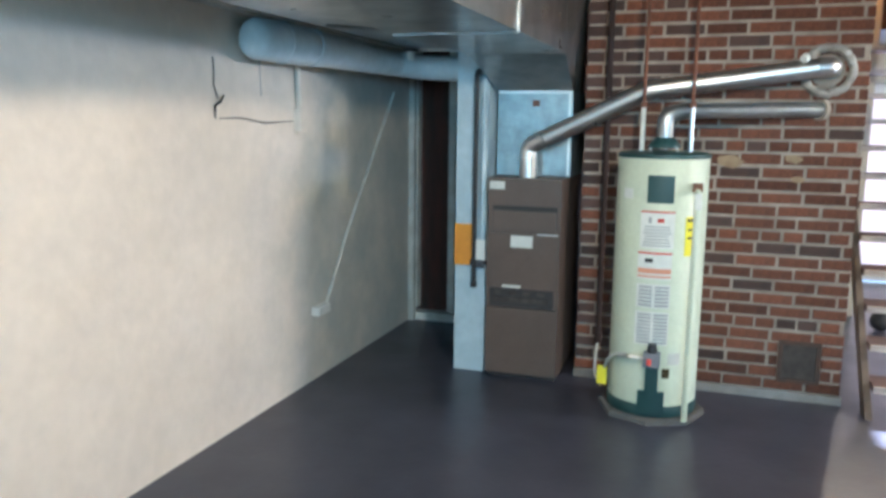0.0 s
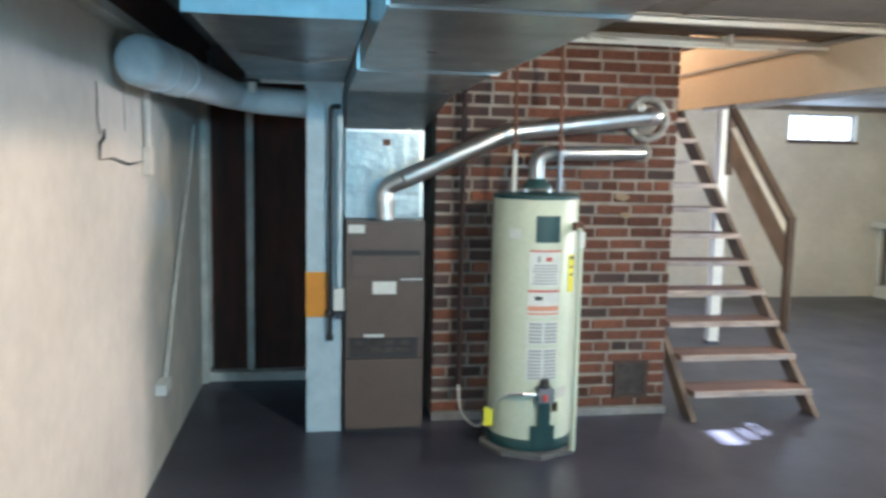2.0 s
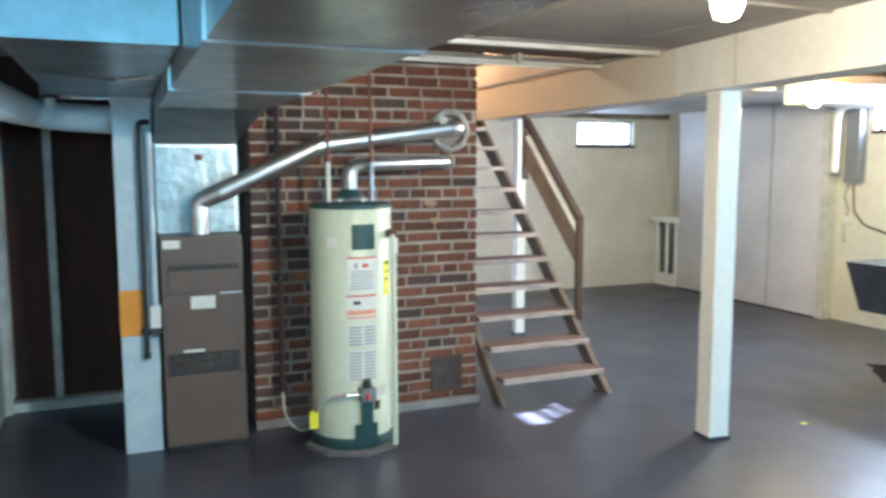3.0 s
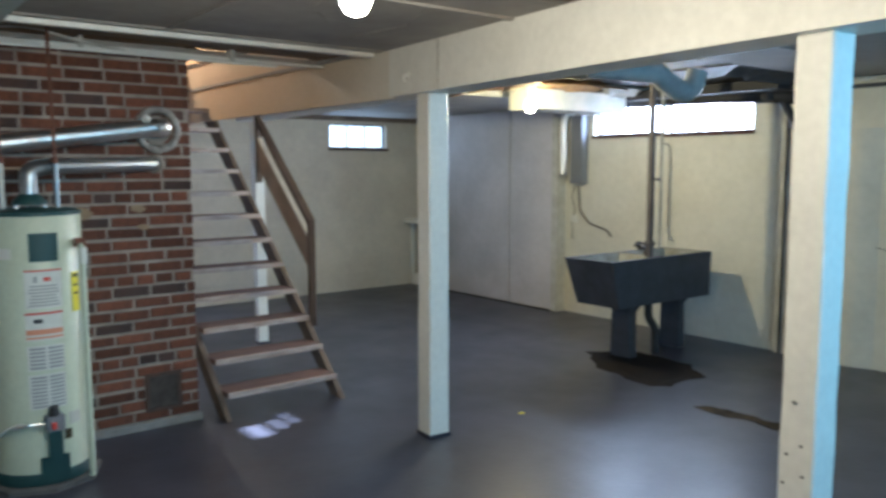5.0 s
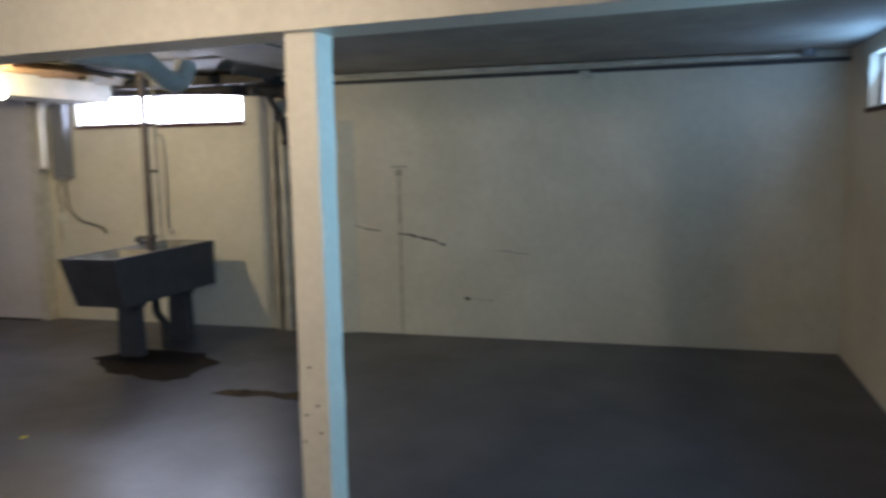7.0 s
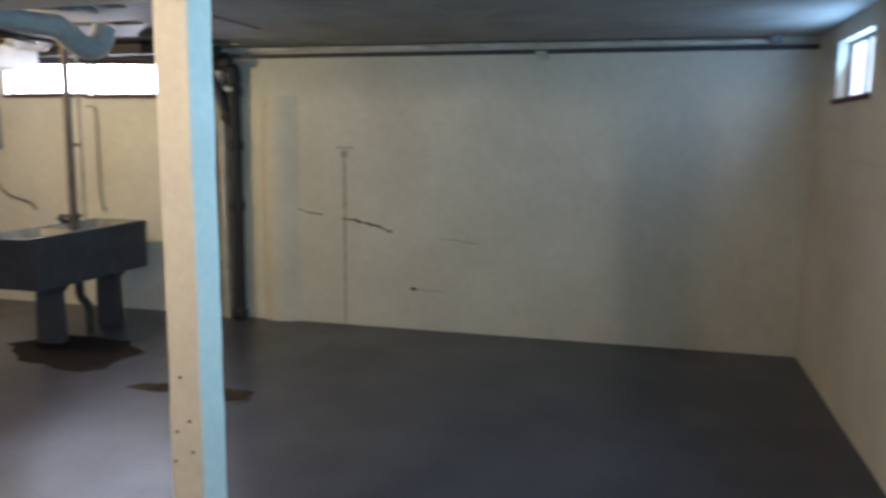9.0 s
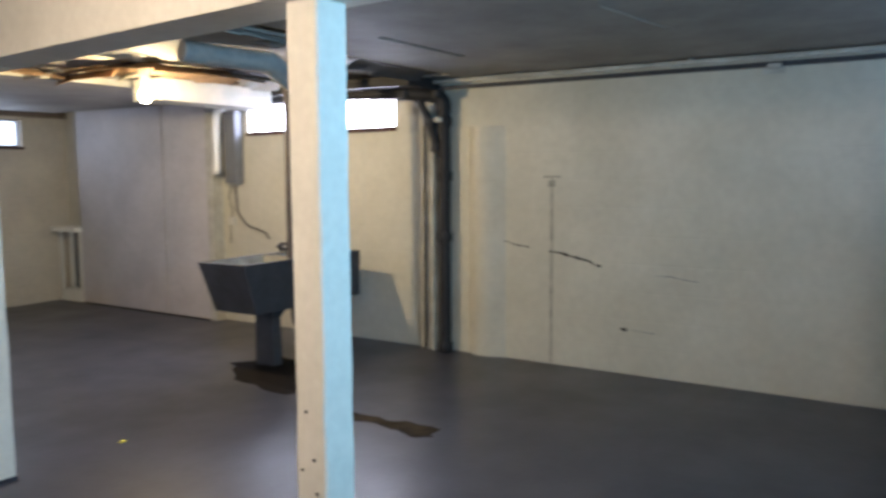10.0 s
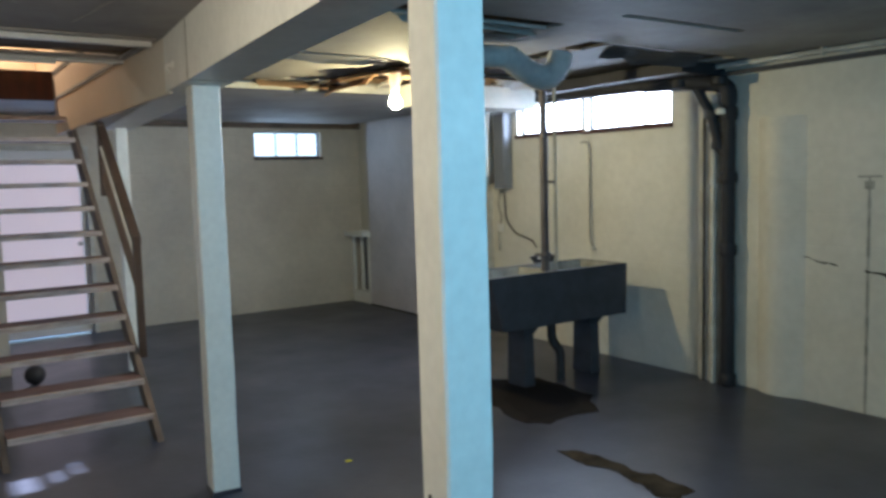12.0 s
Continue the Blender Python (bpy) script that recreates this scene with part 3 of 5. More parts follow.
M_SOOT = mat("sooty_iron", (0.075, 0.062, 0.055), (0.035, 0.028, 0.025), rough=0.75, scale=14, bump=0.3)
# the white door panel's brightness is given as emission
M_DOORGLOW = glow("lit_door_panel_glow", (0.90, 0.73, 0.74), 0.024)


def north_door():
    d = tagged(thing("door_1", "", ""), kind="structure")
    part("door_frame", boxes((1.12, 1.16, YN - 0.03, YN + 0.2, 0, 1.94), (2.04, 2.08, YN - 0.03, YN + 0.2, 0, 1.94), (1.16, 2.04, YN - 0.03, YN + 0.2, 1.9, 1.94)), M_TRIMPAINT, d)
    part("door_stile", boxes((1.162, 1.21, YN + 0.05, YN + 0.09, 0.012, 1.898), (1.99, 2.038, YN + 0.05, YN + 0.09, 0.012, 1.898), (1.211, 1.989, YN + 0.05, YN + 0.09, 0.012, 0.10), (1.211, 1.989, YN + 0.05, YN + 0.09, 1.80, 1.898)), M_DOOR, d)
    pane = part("pane", boxes((1.212, 1.988, YN + 0.064, YN + 0.074, 0.102, 1.798), bevel=0), M_DOORGLOW, d)
    pane.visible_shadow = False
    part("door_handle", lathe([(0.02, -0.03), (0.026, -0.01), (0.02, 0.01)], 16, (1.96, YN + 0.03, 0.95)), M_FLUE, d, "round metal door handle")


north_door()
# an added, unseen board outside the sunny window; its holes shape the floor's sun patches
structure("window_well", slab_with_holes((1, 2), (2.9, -0.2), (6.2, 4.4), XE + 0.32, XE + 0.36,
                                         [(3.77, 3.99, 2.138, 2.205), (3.84, 4.02, 2.084, 2.120), (3.90, 4.10, 2.036, 2.068)]), M_CONCRETE)


# ---- furnace corner ----
def furnace():
    f = thing("furnace", "brown enamel furnace cabinet with dark slots beside the brick chimney", "furnace", at=(-1.045, 4.25, 0))
    w = 0.215
    part("body", boxes((-w, w, 0.012, 0.70, 0.02, 1.19), bevel=0.006), M_BROWN, f)
    part("base", boxes((-w + 0.01, w - 0.01, 0.02, 0.69, 0, 0.02), bevel=0), M_BLACK, f)
    part("upper_panel", boxes((-w, w, 0.0, 0.011, 1.045, 1.185)), M_BROWN, f)
    # flush dark sheets draw the openings' shade; the body has no hollow
    part("upper_recess", boxes((-w + 0.03, w - 0.02, 0.008, 0.0118, 0.90, 1.03), bevel=0), M_RECESSSHADE, f, "dark sheet for the shaded sloped air opening")
    bm = bmesh.new()
    bm_box(bm, -w + 0.035, w - 0.025, -0.002, 0.010, 0.89, 1.0)
    part("deflector", bevelled(bm, 0.003), M_BROWN, f)
    d = part("middle_door", boxes((-w, w, -0.008, 0.011, 0.545, 0.872), bevel=0.006), M_BROWN, f)
    part("handle_lip", boxes((-w + 0.3, w - 0.01, -0.014, -0.009, 0.868, 0.876), bevel=0.001), M_FLUE, d, "bright worn steel lip")
    g = part("grille", boxes((-w + 0.02, w - 0.03, 0.004, 0.0116, 0.43, 0.54), bevel=0), M_RECESSSHADE, f, "black sheet for the shaded control opening")
    part("burner_rail", boxes((-w + 0.04, w - 0.06, -0.004, 0.003, 0.462, 0.492), bevel=0.003), M_SOOT, g, "grey metal burner rail")
    for i in range(4):
        part("burner_plate", boxes((-w + 0.05 + i * 0.085, -w + 0.10 + i * 0.085, -0.004, 0.003, 0.505, 0.53), bevel=0.004), M_SOOT, g)
    part("lower_panel", boxes((-w, w, -0.004, 0.011, 0.03, 0.425), bevel=0.006), M_BROWN, f)
    part("rating_label", boxes((-w + 0.145, -w + 0.275, -0.012, -0.0085, 0.79, 0.86), bevel=0), M_LABEL, f, "white paper rating label")
    part("small_label", boxes((-w + 0.01, -w + 0.10, -0.004, -0.0005, 1.125, 1.17), bevel=0), M_LABEL, f, "white paper corner label")
    part("low_label", boxes((-w + 0.10, -w + 0.21, -0.012, -0.0085, 0.55, 0.566), bevel=0), M_LABEL, f, "thin white warning strip")


def plenum():
    p = thing("plenum", "crinkled silver foil covered duct box standing on the furnace", "duct", at=(-1.04, 4.44, 1.19))
    bm = bmesh.new()
    bm_box(bm, -0.222, 0.222, 0, 0.46, 0.003, 0.50)
    part("foil_box", bevelled(bm, 0.008), M_FOIL, p)
    part("edge_strip", boxes((-0.215, 0.215, -0.006, -0.001, 0.485, 0.498), (0.2, 0.214, -0.006, -0.001, 0.01, 0.484), bevel=0.001), M_FLUE, p, "bright metal edge strip")
    part("knockout", boxes((-0.012, 0.03, -0.004, -0.001, 0.41, 0.445), bevel=0.001), M_RUST, p, "small brown knockout plate")


def trunk_duct():
    t = thing("trunk_duct", "large grey galvanised sheet metal trunk duct hung under the ceiling", "duct")
    part("trunk", boxes((-1.265, -0.76, YS + 0.01, 3.85, 1.85, ZC - 0.03), bevel=0.006), M_GALV, t)
    bm = bmesh.new()
    a = [(-1.265, 3.855), (-0.76, 3.855), (-0.82, 4.42), (-1.262, 4.42)]
    lo = [bm.verts.new((x, y, z)) for (x, y), z in zip(a, (1.85, 1.85, 1.695, 1.695))]
    back = [bm.verts.new((-0.835, 4.90, 1.695)), bm.verts.new((-1.262, 4.90, 1.695))]
    up = [bm.verts.new((x, y, ZC - 0.03)) for x, y in ((-1.265, 3.855), (-0.76, 3.855), (-0.76, 4.44), (-1.265, 4.90), (-0.835, 4.90))]
    bmesh.ops.convex_hull(bm, input=bm.verts[:])
    part("transition", bm, M_GALV, t)
    for yy in (0.4, 1.62, 2.84):
        part("drive_cleat", boxes((-1.272, -1.2655, yy, yy + 0.03, 1.846, ZC - 0.032), (-0.7595, -0.753, yy, yy + 0.03, 1.846, ZC - 0.032), (-1.2645, -0.7605, yy, yy + 0.03, 1.842, 1.8495), bevel=0.001), M_GALV, t)
    b = thing("side_duct", "grey sheet metal branch duct box beside the trunk", "duct")
    part("box", boxes((-1.76, -1.272, 2.3, 4.52, 1.93, ZC - 0.03), bevel=0.005), M_GALV, b)
    part("flange", boxes((-1.775, -1.274, 4.30, 4.325, 1.915, 1.929), bevel=0.002), M_FLUE, b, "bright folded flange")
    part("end_plate", boxes((-1.78, -1.274, 2.29, 2.298, 1.925, ZC - 0.03), bevel=0.002), M_BLUELIT, b, "sheet metal end plate tinted with blue window light")
    part("brace", tube([(-1.70, 3.1, 1.924), (-1.45, 3.35, 1.922), (-1.30, 3.2, 1.924)], 0.005, 6), M_GALV, b)


def column_duct():
    c = thing("column_duct", "pale blue square duct column with orange band by the furnace", "duct", at=(-1.375, 4.3, 0))
    part("shaft", boxes((-0.097, 0.095, 0.0, 0.2, 0.0, 1.925), bevel=0.005), M_COLUMN, c)
    part("cap", boxes((-0.105, 0.10, -0.006, 0.2, 1.90, 1.928), bevel=0.002), M_COLUMN, c)
    part("band", boxes((-0.100, 0.03, -0.007, -0.001, 0.655, 0.905), bevel=0.002), M_ORANGE, c, "orange painted metal plate")
    g = thing("gas_pipe", "black iron gas pipe with an elbow and valve beside the furnace", "pipe")
    part("riser", tube([(-1.29, 4.27, 1.80), (-1.345, 4.27, 1.80), (-1.345, 4.27, 0.55)], 0.014, 10, bend=0.03), M_BLACK, g)
    part("tee", tube([(-1.345, 4.27, 0.68), (-1.262, 4.27, 0.68)], 0.014, 10), M_BLACK, g)
    part("valve", lathe([(0.022, 0), (0.026, 0.02), (0.022, 0.04)], 12, (-1.345, 4.27, 0.66)), M_BLACK, g)
    part("drip_cap", lathe([(0.018, 0), (0.02, 0.03)], 12, (-1.345, 4.27, 0.53)), M_BLACK, g)
    w = thing("conduit", "white painted steel conduit beside the black gas pipe", "pipe")
    part("tube", tube([(-1.295, 4.268, 1.76), (-1.295, 4.268, 0.75)], 0.016, 10), M_COLUMN, w)
    part("switch_box", boxes((-1.325, -1.27, 4.24, 4.29, 0.70, 0.82), bevel=0.004), M_LABEL, w, "small pale switch box")
    part("gas_cock", boxes((-1.32, -1.28, 4.235, 4.26, 0.655, 0.69), bevel=0.004), M_TUB, w)


def wall_duct():
    d = thing("round_duct", "pale insulated round duct running along the white wall to the column", "duct")
    part("wrap", tube([(-2.066, 3.05, 1.876), (-2.063, 3.065, 1.8755), (-2.058, 3.09, 1.875), (-2.0, 3.42, 1.87)], [0.06, 0.085, 0.096, 0.098], 20), M_WRAP, d, smooth=True)
    part("taper", tube([(-2.0, 3.422, 1.87), (-1.86, 4.28, 1.845)], [0.092, 0.075], 20), M_WRAP, d, smooth=True)
    part("branch", tube([(-1.86, 4.282, 1.845), (-1.74, 4.44, 1.83), (-1.475, 4.44, 1.815)], 0.074, 20, bend=0.08), M_WRAP, d, smooth=True)
    part("band", tube([(-2.03, 3.25, 1.872), (-2.027, 3.265, 1.872)], 0.101, 20), M_WRAP, d)
    part("elbow_band", tube([(-1.99, 3.47, 1.868), (-1.985, 3.50, 1.867)], 0.096, 20), M_WRAP, d)
    k = thing("lamp_holder", "small porcelain lamp holder with no bulb under the duct", "lamp holder", at=(-1.755, 4.27, 1.86))
    part("base", lathe([(0.045, 0.05), (0.045, 0.065), (0.02, 0.069)], 16), M_TUB, k)
    part("socket", lathe([(0.018, 0.0), (0.024, 0.01), (0.026, 0.05)], 16), M_LABEL, k)
    part("wire", tube([(-0.0, 0, 0.06), (0.2, 0.0, 0.062), (0.28, 0.0, 0.066)], 0.004, 6), M_GALV, k)


furnace()
plenum()
trunk_duct()
column_duct()
wall_duct()

# dark nook with studs
structure("stud", boxes((-2.168, -2.12, 5.36, 5.438, 0.09, 2.2)), M_TRIMPAINT)
structure("stud", boxes((-1.885, -1.84, 5.38, 5.438, 0.062, 2.2)), M_TRIMPAINT)
structure("stud", boxes((-1.42, -1.375, 5.38, 5.438, 0.062, 2.2)), M_TRIMPAINT)
structure("sole_plate", boxes((-2.168, -0.76, 5.34, 5.438, 0.0, 0.06)), M_TRIMPAINT)
structure("wall_edge_strip", boxes((XW, XW + 0.04, 5.30, 5.36, 0.0, 2.0), bevel=0.006), M_TRIMPAINT)


# wiring on the white wall
def wall_wires():
    a = thing("wall_cable", "loose dark cable stub hanging on the white wall", "cable")
    part("lead", tube([(XW + 0.008, 2.90, 1.78), (XW + 0.008, 2.905, 1.72), (XW + 0.008, 2.90, 1.66), (XW + 0.01, 2.925, 1.60)], 0.0025, 6), M_BLACK, a)
    part("stub", tube([(XW + 0.012, 2.97, 1.615), (XW + 0.02, 2.93, 1.585), (XW + 0.015, 2.895, 1.565), (XW + 0.012, 2.90, 1.51)], [0.004, 0.007, 0.006, 0.003], 8), M_BLACK, a)
    part("loop", tube([(XW + 0.01, 2.93, 1.51), (XW + 0.01, 3.1, 1.515), (XW + 0.02, 3.3, 1.49), (XW + 0.01, 3.60, 1.50)], [0.002, 0.003, 0.004, 0.002], 6), M_BLACK, a)
    part("upper_lead", tube([(XW + 0.008, 3.28, 1.80), (XW + 0.008, 3.29, 1.62)], 0.002, 6), M_GREY, a)
    b = thing("wall_conduit", "white painted conduit with a junction box on the wall", "pipe")
    part("tube", tube([(XW + 0.02, 3.63, 1.82), (XW + 0.02, 3.65, 1.55)], 0.016, 10), M_WEST, b)
    part("box", boxes((XW + 0.001, XW + 0.04, 3.62, 3.69, 1.44, 1.56), bevel=0.005), M_WEST, b)
    c = thing("wall_brace", "white painted pipe slanting down the wall to an outlet", "pipe")
    part("tube", tube([(XW + 0.02, 4.97, 1.70), (XW + 0.02, 4.22, 0.83), (XW + 0.02, 3.92, 0.43)], 0.010, 8), M_TRIMPAINT, c)
    part("outlet_box", boxes((XW + 0.001, XW + 0.05, 3.78, 3.92, 0.39, 0.44), bevel=0.006), M_LABEL, c, "small white outlet box")


wall_wires()


# ---- water heater ----
def heater():
    h = thing("water_heater", "tall pale green enamel gas water heater by the brick chimney", "water heater", at=(-0.27, 4.03, 0))
    R = 0.226
    bm = lathe([(0.275, 0.0), (0.275, 0.022), (0.262, 0.03)], 8)
    part("pad", bm, M_PAD, h, "octagonal concrete pad")
    part("skirt", lathe([(R + 0.002, 0.031), (R + 0.004, 0.04), (R + 0.004, 0.085), (R, 0.09)], 48), M_GREEN, h, "dark green base ring", smooth=True)
    part("jacket", lathe([(R, 0.091), (R, 1.335), (R - 0.004, 1.34)], 48), M_CREAM, h, smooth=True)
    part("top_cap", lathe([(R + 0.004, 1.341), (R + 0.004, 1.358), (R - 0.02, 1.368), (0.02, 1.372)], 48), M_GREEN, h, "dark green top cap", smooth=True)

    def plate(name, mid, half, z0, z1, out, material, label="", parent=h):
        bm = bmesh.new()
        n = 10
        rows = []
        for i in range(n + 1):
            t = radians(-90 + mid - half + 2 * half * i / n)
            rows.append([bm.verts.new(((R + o) * math.cos(t), (R + o) * math.sin(t), z)) for o, z in ((0.0006, z0), (out, z0), (out, z1), (0.0006, z1))])
        for a, b in zip(rows, rows[1:]):
            for k in range(4):
                bm.faces.new((a[k], a[(k + 1) % 4], b[(k + 1) % 4], b[k]))
        bm.faces.new(rows[0])
        bm.faces.new(rows[-1][::-1])
        return part(name, bm, material, parent, label, smooth=True)
    plate("brand_plate", 2, 16, 1.125, 1.26, 0.004, M_GREEN, "dark green square plate")
    lab = plate("label", 0, 21, 0.90, 1.085, 0.002, M_LABEL, "white label with red headings")
    plate("heading", 0, 21, 1.078, 1.086, 0.003, M_RED, parent=lab)
    plate("mark", 4, 4, 1.03, 1.05, 0.003, M_RED, parent=lab)
    plate("mark", -9, 2, 1.025, 1.055, 0.003, M_INK, parent=lab)
    for i in range(7):
        plate("text_line", 0, 17 - (i * 5) % 4, 0.912 + i * 0.0155, 0.919 + i * 0.0155, 0.003, M_INK, parent=lab)
    lab = plate("label", -1, 21, 0.745, 0.885, 0.002, M_LABEL, "white warning label with red bars")
    plate("heading", -1, 21, 0.872, 0.882, 0.003, M_RED, parent=lab)
    plate("mark", -8, 5, 0.83, 0.85, 0.003, M_BLACK, parent=lab)
    plate("warning_bar", -1, 20.5, 0.775, 0.80, 0.003, M_SALMON, parent=lab)
    plate("warning_bar", -1, 20.5, 0.755, 0.765, 0.003, M_SALMON, parent=lab)
    lab = plate("label", -1, 21, 0.60, 0.72, 0.002, M_LABEL, "pale instruction sheet")
    for i in range(6):
        for m in (-10.5, 10):
            plate("text_line", m, 8.5, 0.608 + i * 0.0185, 0.619 + i * 0.0185, 0.003, M_INK, parent=lab)
    lab = plate("label", -1, 21, 0.41, 0.58, 0.002, M_LABEL, "pale instruction sheet")
    for i in range(9):
        for m in (-10.5, 10):
            plate("text_line", m, 8.5, 0.418 + i * 0.0178, 0.428 + i * 0.0178, 0.003, M_INK, parent=lab)
    lab = plate("tag", 42, 6.5, 0.865, 1.06, 0.004, M_YELLOW, "yellow energy tag")
    plate("text_line", 42, 5, 1.035, 1.05, 0.005, M_BLACK, parent=lab)
    plate("text_line", 42, 4, 0.99, 1.0, 0.005, M_BLACK, parent=lab)
    plate("text_line", 42, 4, 0.95, 0.96, 0.005, M_BLACK, parent=lab)
    plate("data_plate", 30, 8, 0.31, 0.37, 0.002, M_TRIMPAINT, "dull grey data plate")
    plate("round_stamp", 20, 5, 0.24, 0.29, 0.002, M_STAIN, "brown stamped mark")
    plate("side_label", -42, 8, 1.14, 1.19, 0.002, M_LABEL, "faded white side label")
    plate("access_cover", 3, 16, 0.05, 0.17, 0.012, M_GREEN, "stepped green access cover")
    plate("access_cover", 3, 7, 0.172, 0.33, 0.03, M_GREEN, "stepped green access cover")
    v = part("gas_valve", boxes((-0.03, 0.05, -R - 0.065, -R + 0.01, 0.31, 0.38), bevel=0.012), M_GREY, h, "grey gas control valve")
    part("dial", lathe([(0.022, 0), (0.026, 0.01), (0.02, 0.045)], 16, (0.01, -R - 0.03, 0.38)), M_BLACK, v)
    part("reset_button", lathe([(0.012, 0), (0.012, 0.03)], 12, (0.0, -R - 0.072, 0.325)), M_RED, v)
    g = part("gas_tube", tube([(-0.03, -R - 0.03, 0.345), (-0.10, -R - 0.03, 0.35), (-0.16, -R + 0.03, 0.33)], 0.009, 8), M_FLUE, h, "bright gas supply tube")
    r = part("relief_valve", boxes((0.155, 0.20, -R + 0.02, -R + 0.08, 1.185, 1.225), bevel=0.008), M_RUST, h, "brass relief valve")
    part("discharge_pipe", tube([(0.175, -R + 0.05, 1.20), (0.18, -R + 0.01, 1.18), (0.18, -R + 0.005, 0.03)], 0.015, 12, bend=0.02), M_CREAM, h, "cream discharge pipe down the side", smooth=True)
    part("lever", boxes((0.17, 0.20, -R - 0.005, -R + 0.015, 1.10, 1.18), bevel=0.004), M_LABEL, r)
    part("draft_hood", lathe([(0.082, 1.388), (0.080, 1.402), (0.056, 1.428), (0.044, 1.440)], 24), M_GREEN, h, "dark cone draft hood", smooth=True)
    for a in range(3):
        t = radians(90 + 120 * a)
        part("hood_leg", boxes((0.075 * math.cos(t) - 0.005, 0.075 * math.cos(t) + 0.005, 0.075 * math.sin(t) - 0.005, 0.075 * math.sin(t) + 0.005, 1.368, 1.392), bevel=0.001), M_GALV, h)


def heater_vent():
    v = thing("vent_pipe", "dull silver vent pipe from the water heater into the chimney", "pipe")
    part("elbow", tube([(-0.27, 4.03, 1.441), (-0.27, 4.03, 1.56), (-0.16, 4.08, 1.575)], 0.042, 18, bend=0.06), M_GALV, v, smooth=True)
    part("run", tube([(-0.165, 4.077, 1.575), (0.484, 4.44, 1.59)], 0.040, 18), M_GALV, v, smooth=True)
    part("collar", tube([(0.47, 4.43, 1.59), (0.49, 4.452, 1.59)], 0.055, 18), M_MORTAR, v)
    f = thing("flue_pipe", "bright silver flue pipe from the furnace into the brick chimney", "pipe")
    part("riser", tube([(-1.045, 4.335, 1.192), (-1.045, 4.335, 1.305)], 0.050, 20), M_FLUE, f, smooth=True)
    part("elbow", tube([(-1.045, 4.335, 1.306), (-1.045, 4.335, 1.375), (-0.94, 4.30, 1.42)], 0.050, 20, bend=0.07), M_FLUE, f, smooth=True)
    part("run", tube([(-0.942, 4.30, 1.419), (-0.39, 4.24, 1.68)], 0.051, 20), M_FLUE, f, smooth=True)
    part("joint", tube([(-0.40, 4.24, 1.675), (-0.375, 4.24, 1.685), (-0.34, 4.24, 1.69)], 0.054, 20), M_FLUE, f, smooth=True)
    part("run", tube([(-0.36, 4.24, 1.688), (0.44, 4.30, 1.795)], 0.050, 20), M_FLUE, f, smooth=True)
    part("end_elbow", tube([(0.44, 4.30, 1.795), (0.50, 4.31, 1.80), (0.51, 4.42, 1.80)], 0.052, 20, bend=0.06), M_FLUE, f, smooth=True)
    pts, rs = [], []
    for i in range(34):
        q = radians(-165 + i * 9.7)
        rr = 0.118 + 0.010 * noise.noise(Vector((i * 0.7, 0, 1)))
        pts.append((0.50 + rr * math.cos(q), 4.432 + 0.006 * noise.noise(Vector((i * 0.9, 3, 0))), 1.79 + rr * math.sin(q)))
        rs.append(0.022 + 0.008 * noise.noise(Vector((i * 1.3, 5, 5))))
    part("foil_collar", tube(pts, rs, 9), M_FOILRING, f, "torn crinkled foil ring round the flue")
    part("mortar_fill", tube([(0.50, 4.44, 1.79), (0.50, 4.449, 1.79)], 0.085, 18), M_MORTAR, f)
    for k in (0.12, 0.42, 0.72):
        a0, a1 = Vector((-0.36, 4.24, 1.688)), Vector((0.44, 4.30, 1.795))
        p0 = a0.lerp(a1, k)
        part("seam_ring", tube([p0, p0 + (a1 - a0).normalized() * 0.012], 0.0525, 20), M_FLUE, f, smooth=True)
    part("clamp", tube([(0.36, 4.20, 1.83), (0.375, 4.215, 1.845)], 0.022, 10), M_LABEL, f)
    for i, (x, z) in enumerate(((-0.655, 1.553), (-0.1, 1.722))):
        part("hanger_strap", tube([(x, 4.245, z - 0.054), (x + 0.004, 4.245, z + 0.056)], 0.006, 6), M_BLACK, f)


def risers():
    for x, y, lab in ((-0.385, 4.05, "rusty copper water pipe from heater to ceiling"), (-0.145, 4.03, "rusty copper water pipe with white lower length")):
        p = thing("water_pipe", lab, "pipe", group="water pipes over the heater")
        part("upper_tube", tube([(x, y, 1.60), (x, y + 0.04, ZC + 0.05)], 0.009, 8), M_RUST, p)
        part("lower_tube", tube([(x, y, 1.368), (x, y, 1.60)], 0.013, 10), M_LABEL if x < -0.3 else M_GALV, p, "pale lower length")
        part("fitting", lathe([(0.017, 0), (0.017, 0.03)], 10, (x, y, 1.59)), M_RUST, p)
    s = thing("gas_riser", "thin black pipe standing before the brick chimney", "pipe")
    part("tube", tube([(-0.605, 4.36, 0.28), (-0.605, 4.36, 2.24)], 0.017, 10), M_DARKPIPE, s)
    part("foot_elbow", tube([(-0.605, 4.36, 0.30), (-0.605, 4.36, 0.24)], 0.023, 10), M_DARKPIPE, s)
    c = thing("gas_hose", "white flexible gas hose looping to the heater with a yellow tag", "hose")
    pts = [(-0.605, 4.36, 0.26), (-0.61, 4.30, 0.14), (-0.60, 4.22, 0.09), (-0.55, 4.10, 0.07), (-0.53, 4.0, 0.12), (-0.51, 3.93, 0.22), (-0.49, 3.86, 0.30), (-0.44, 3.83, 0.345), (-0.39, 3.81, 0.35)]
    part("hose", tube(pts, 0.007, 8, bend=0.05), M_TRIMPAINT, c, smooth=True)
    part("tag", boxes((-0.545, -0.495, 3.915, 3.921, 0.14, 0.24), bevel=0.001), M_YELLOW, c, "yellow warning tag")


heater()
heater_vent()
risers()


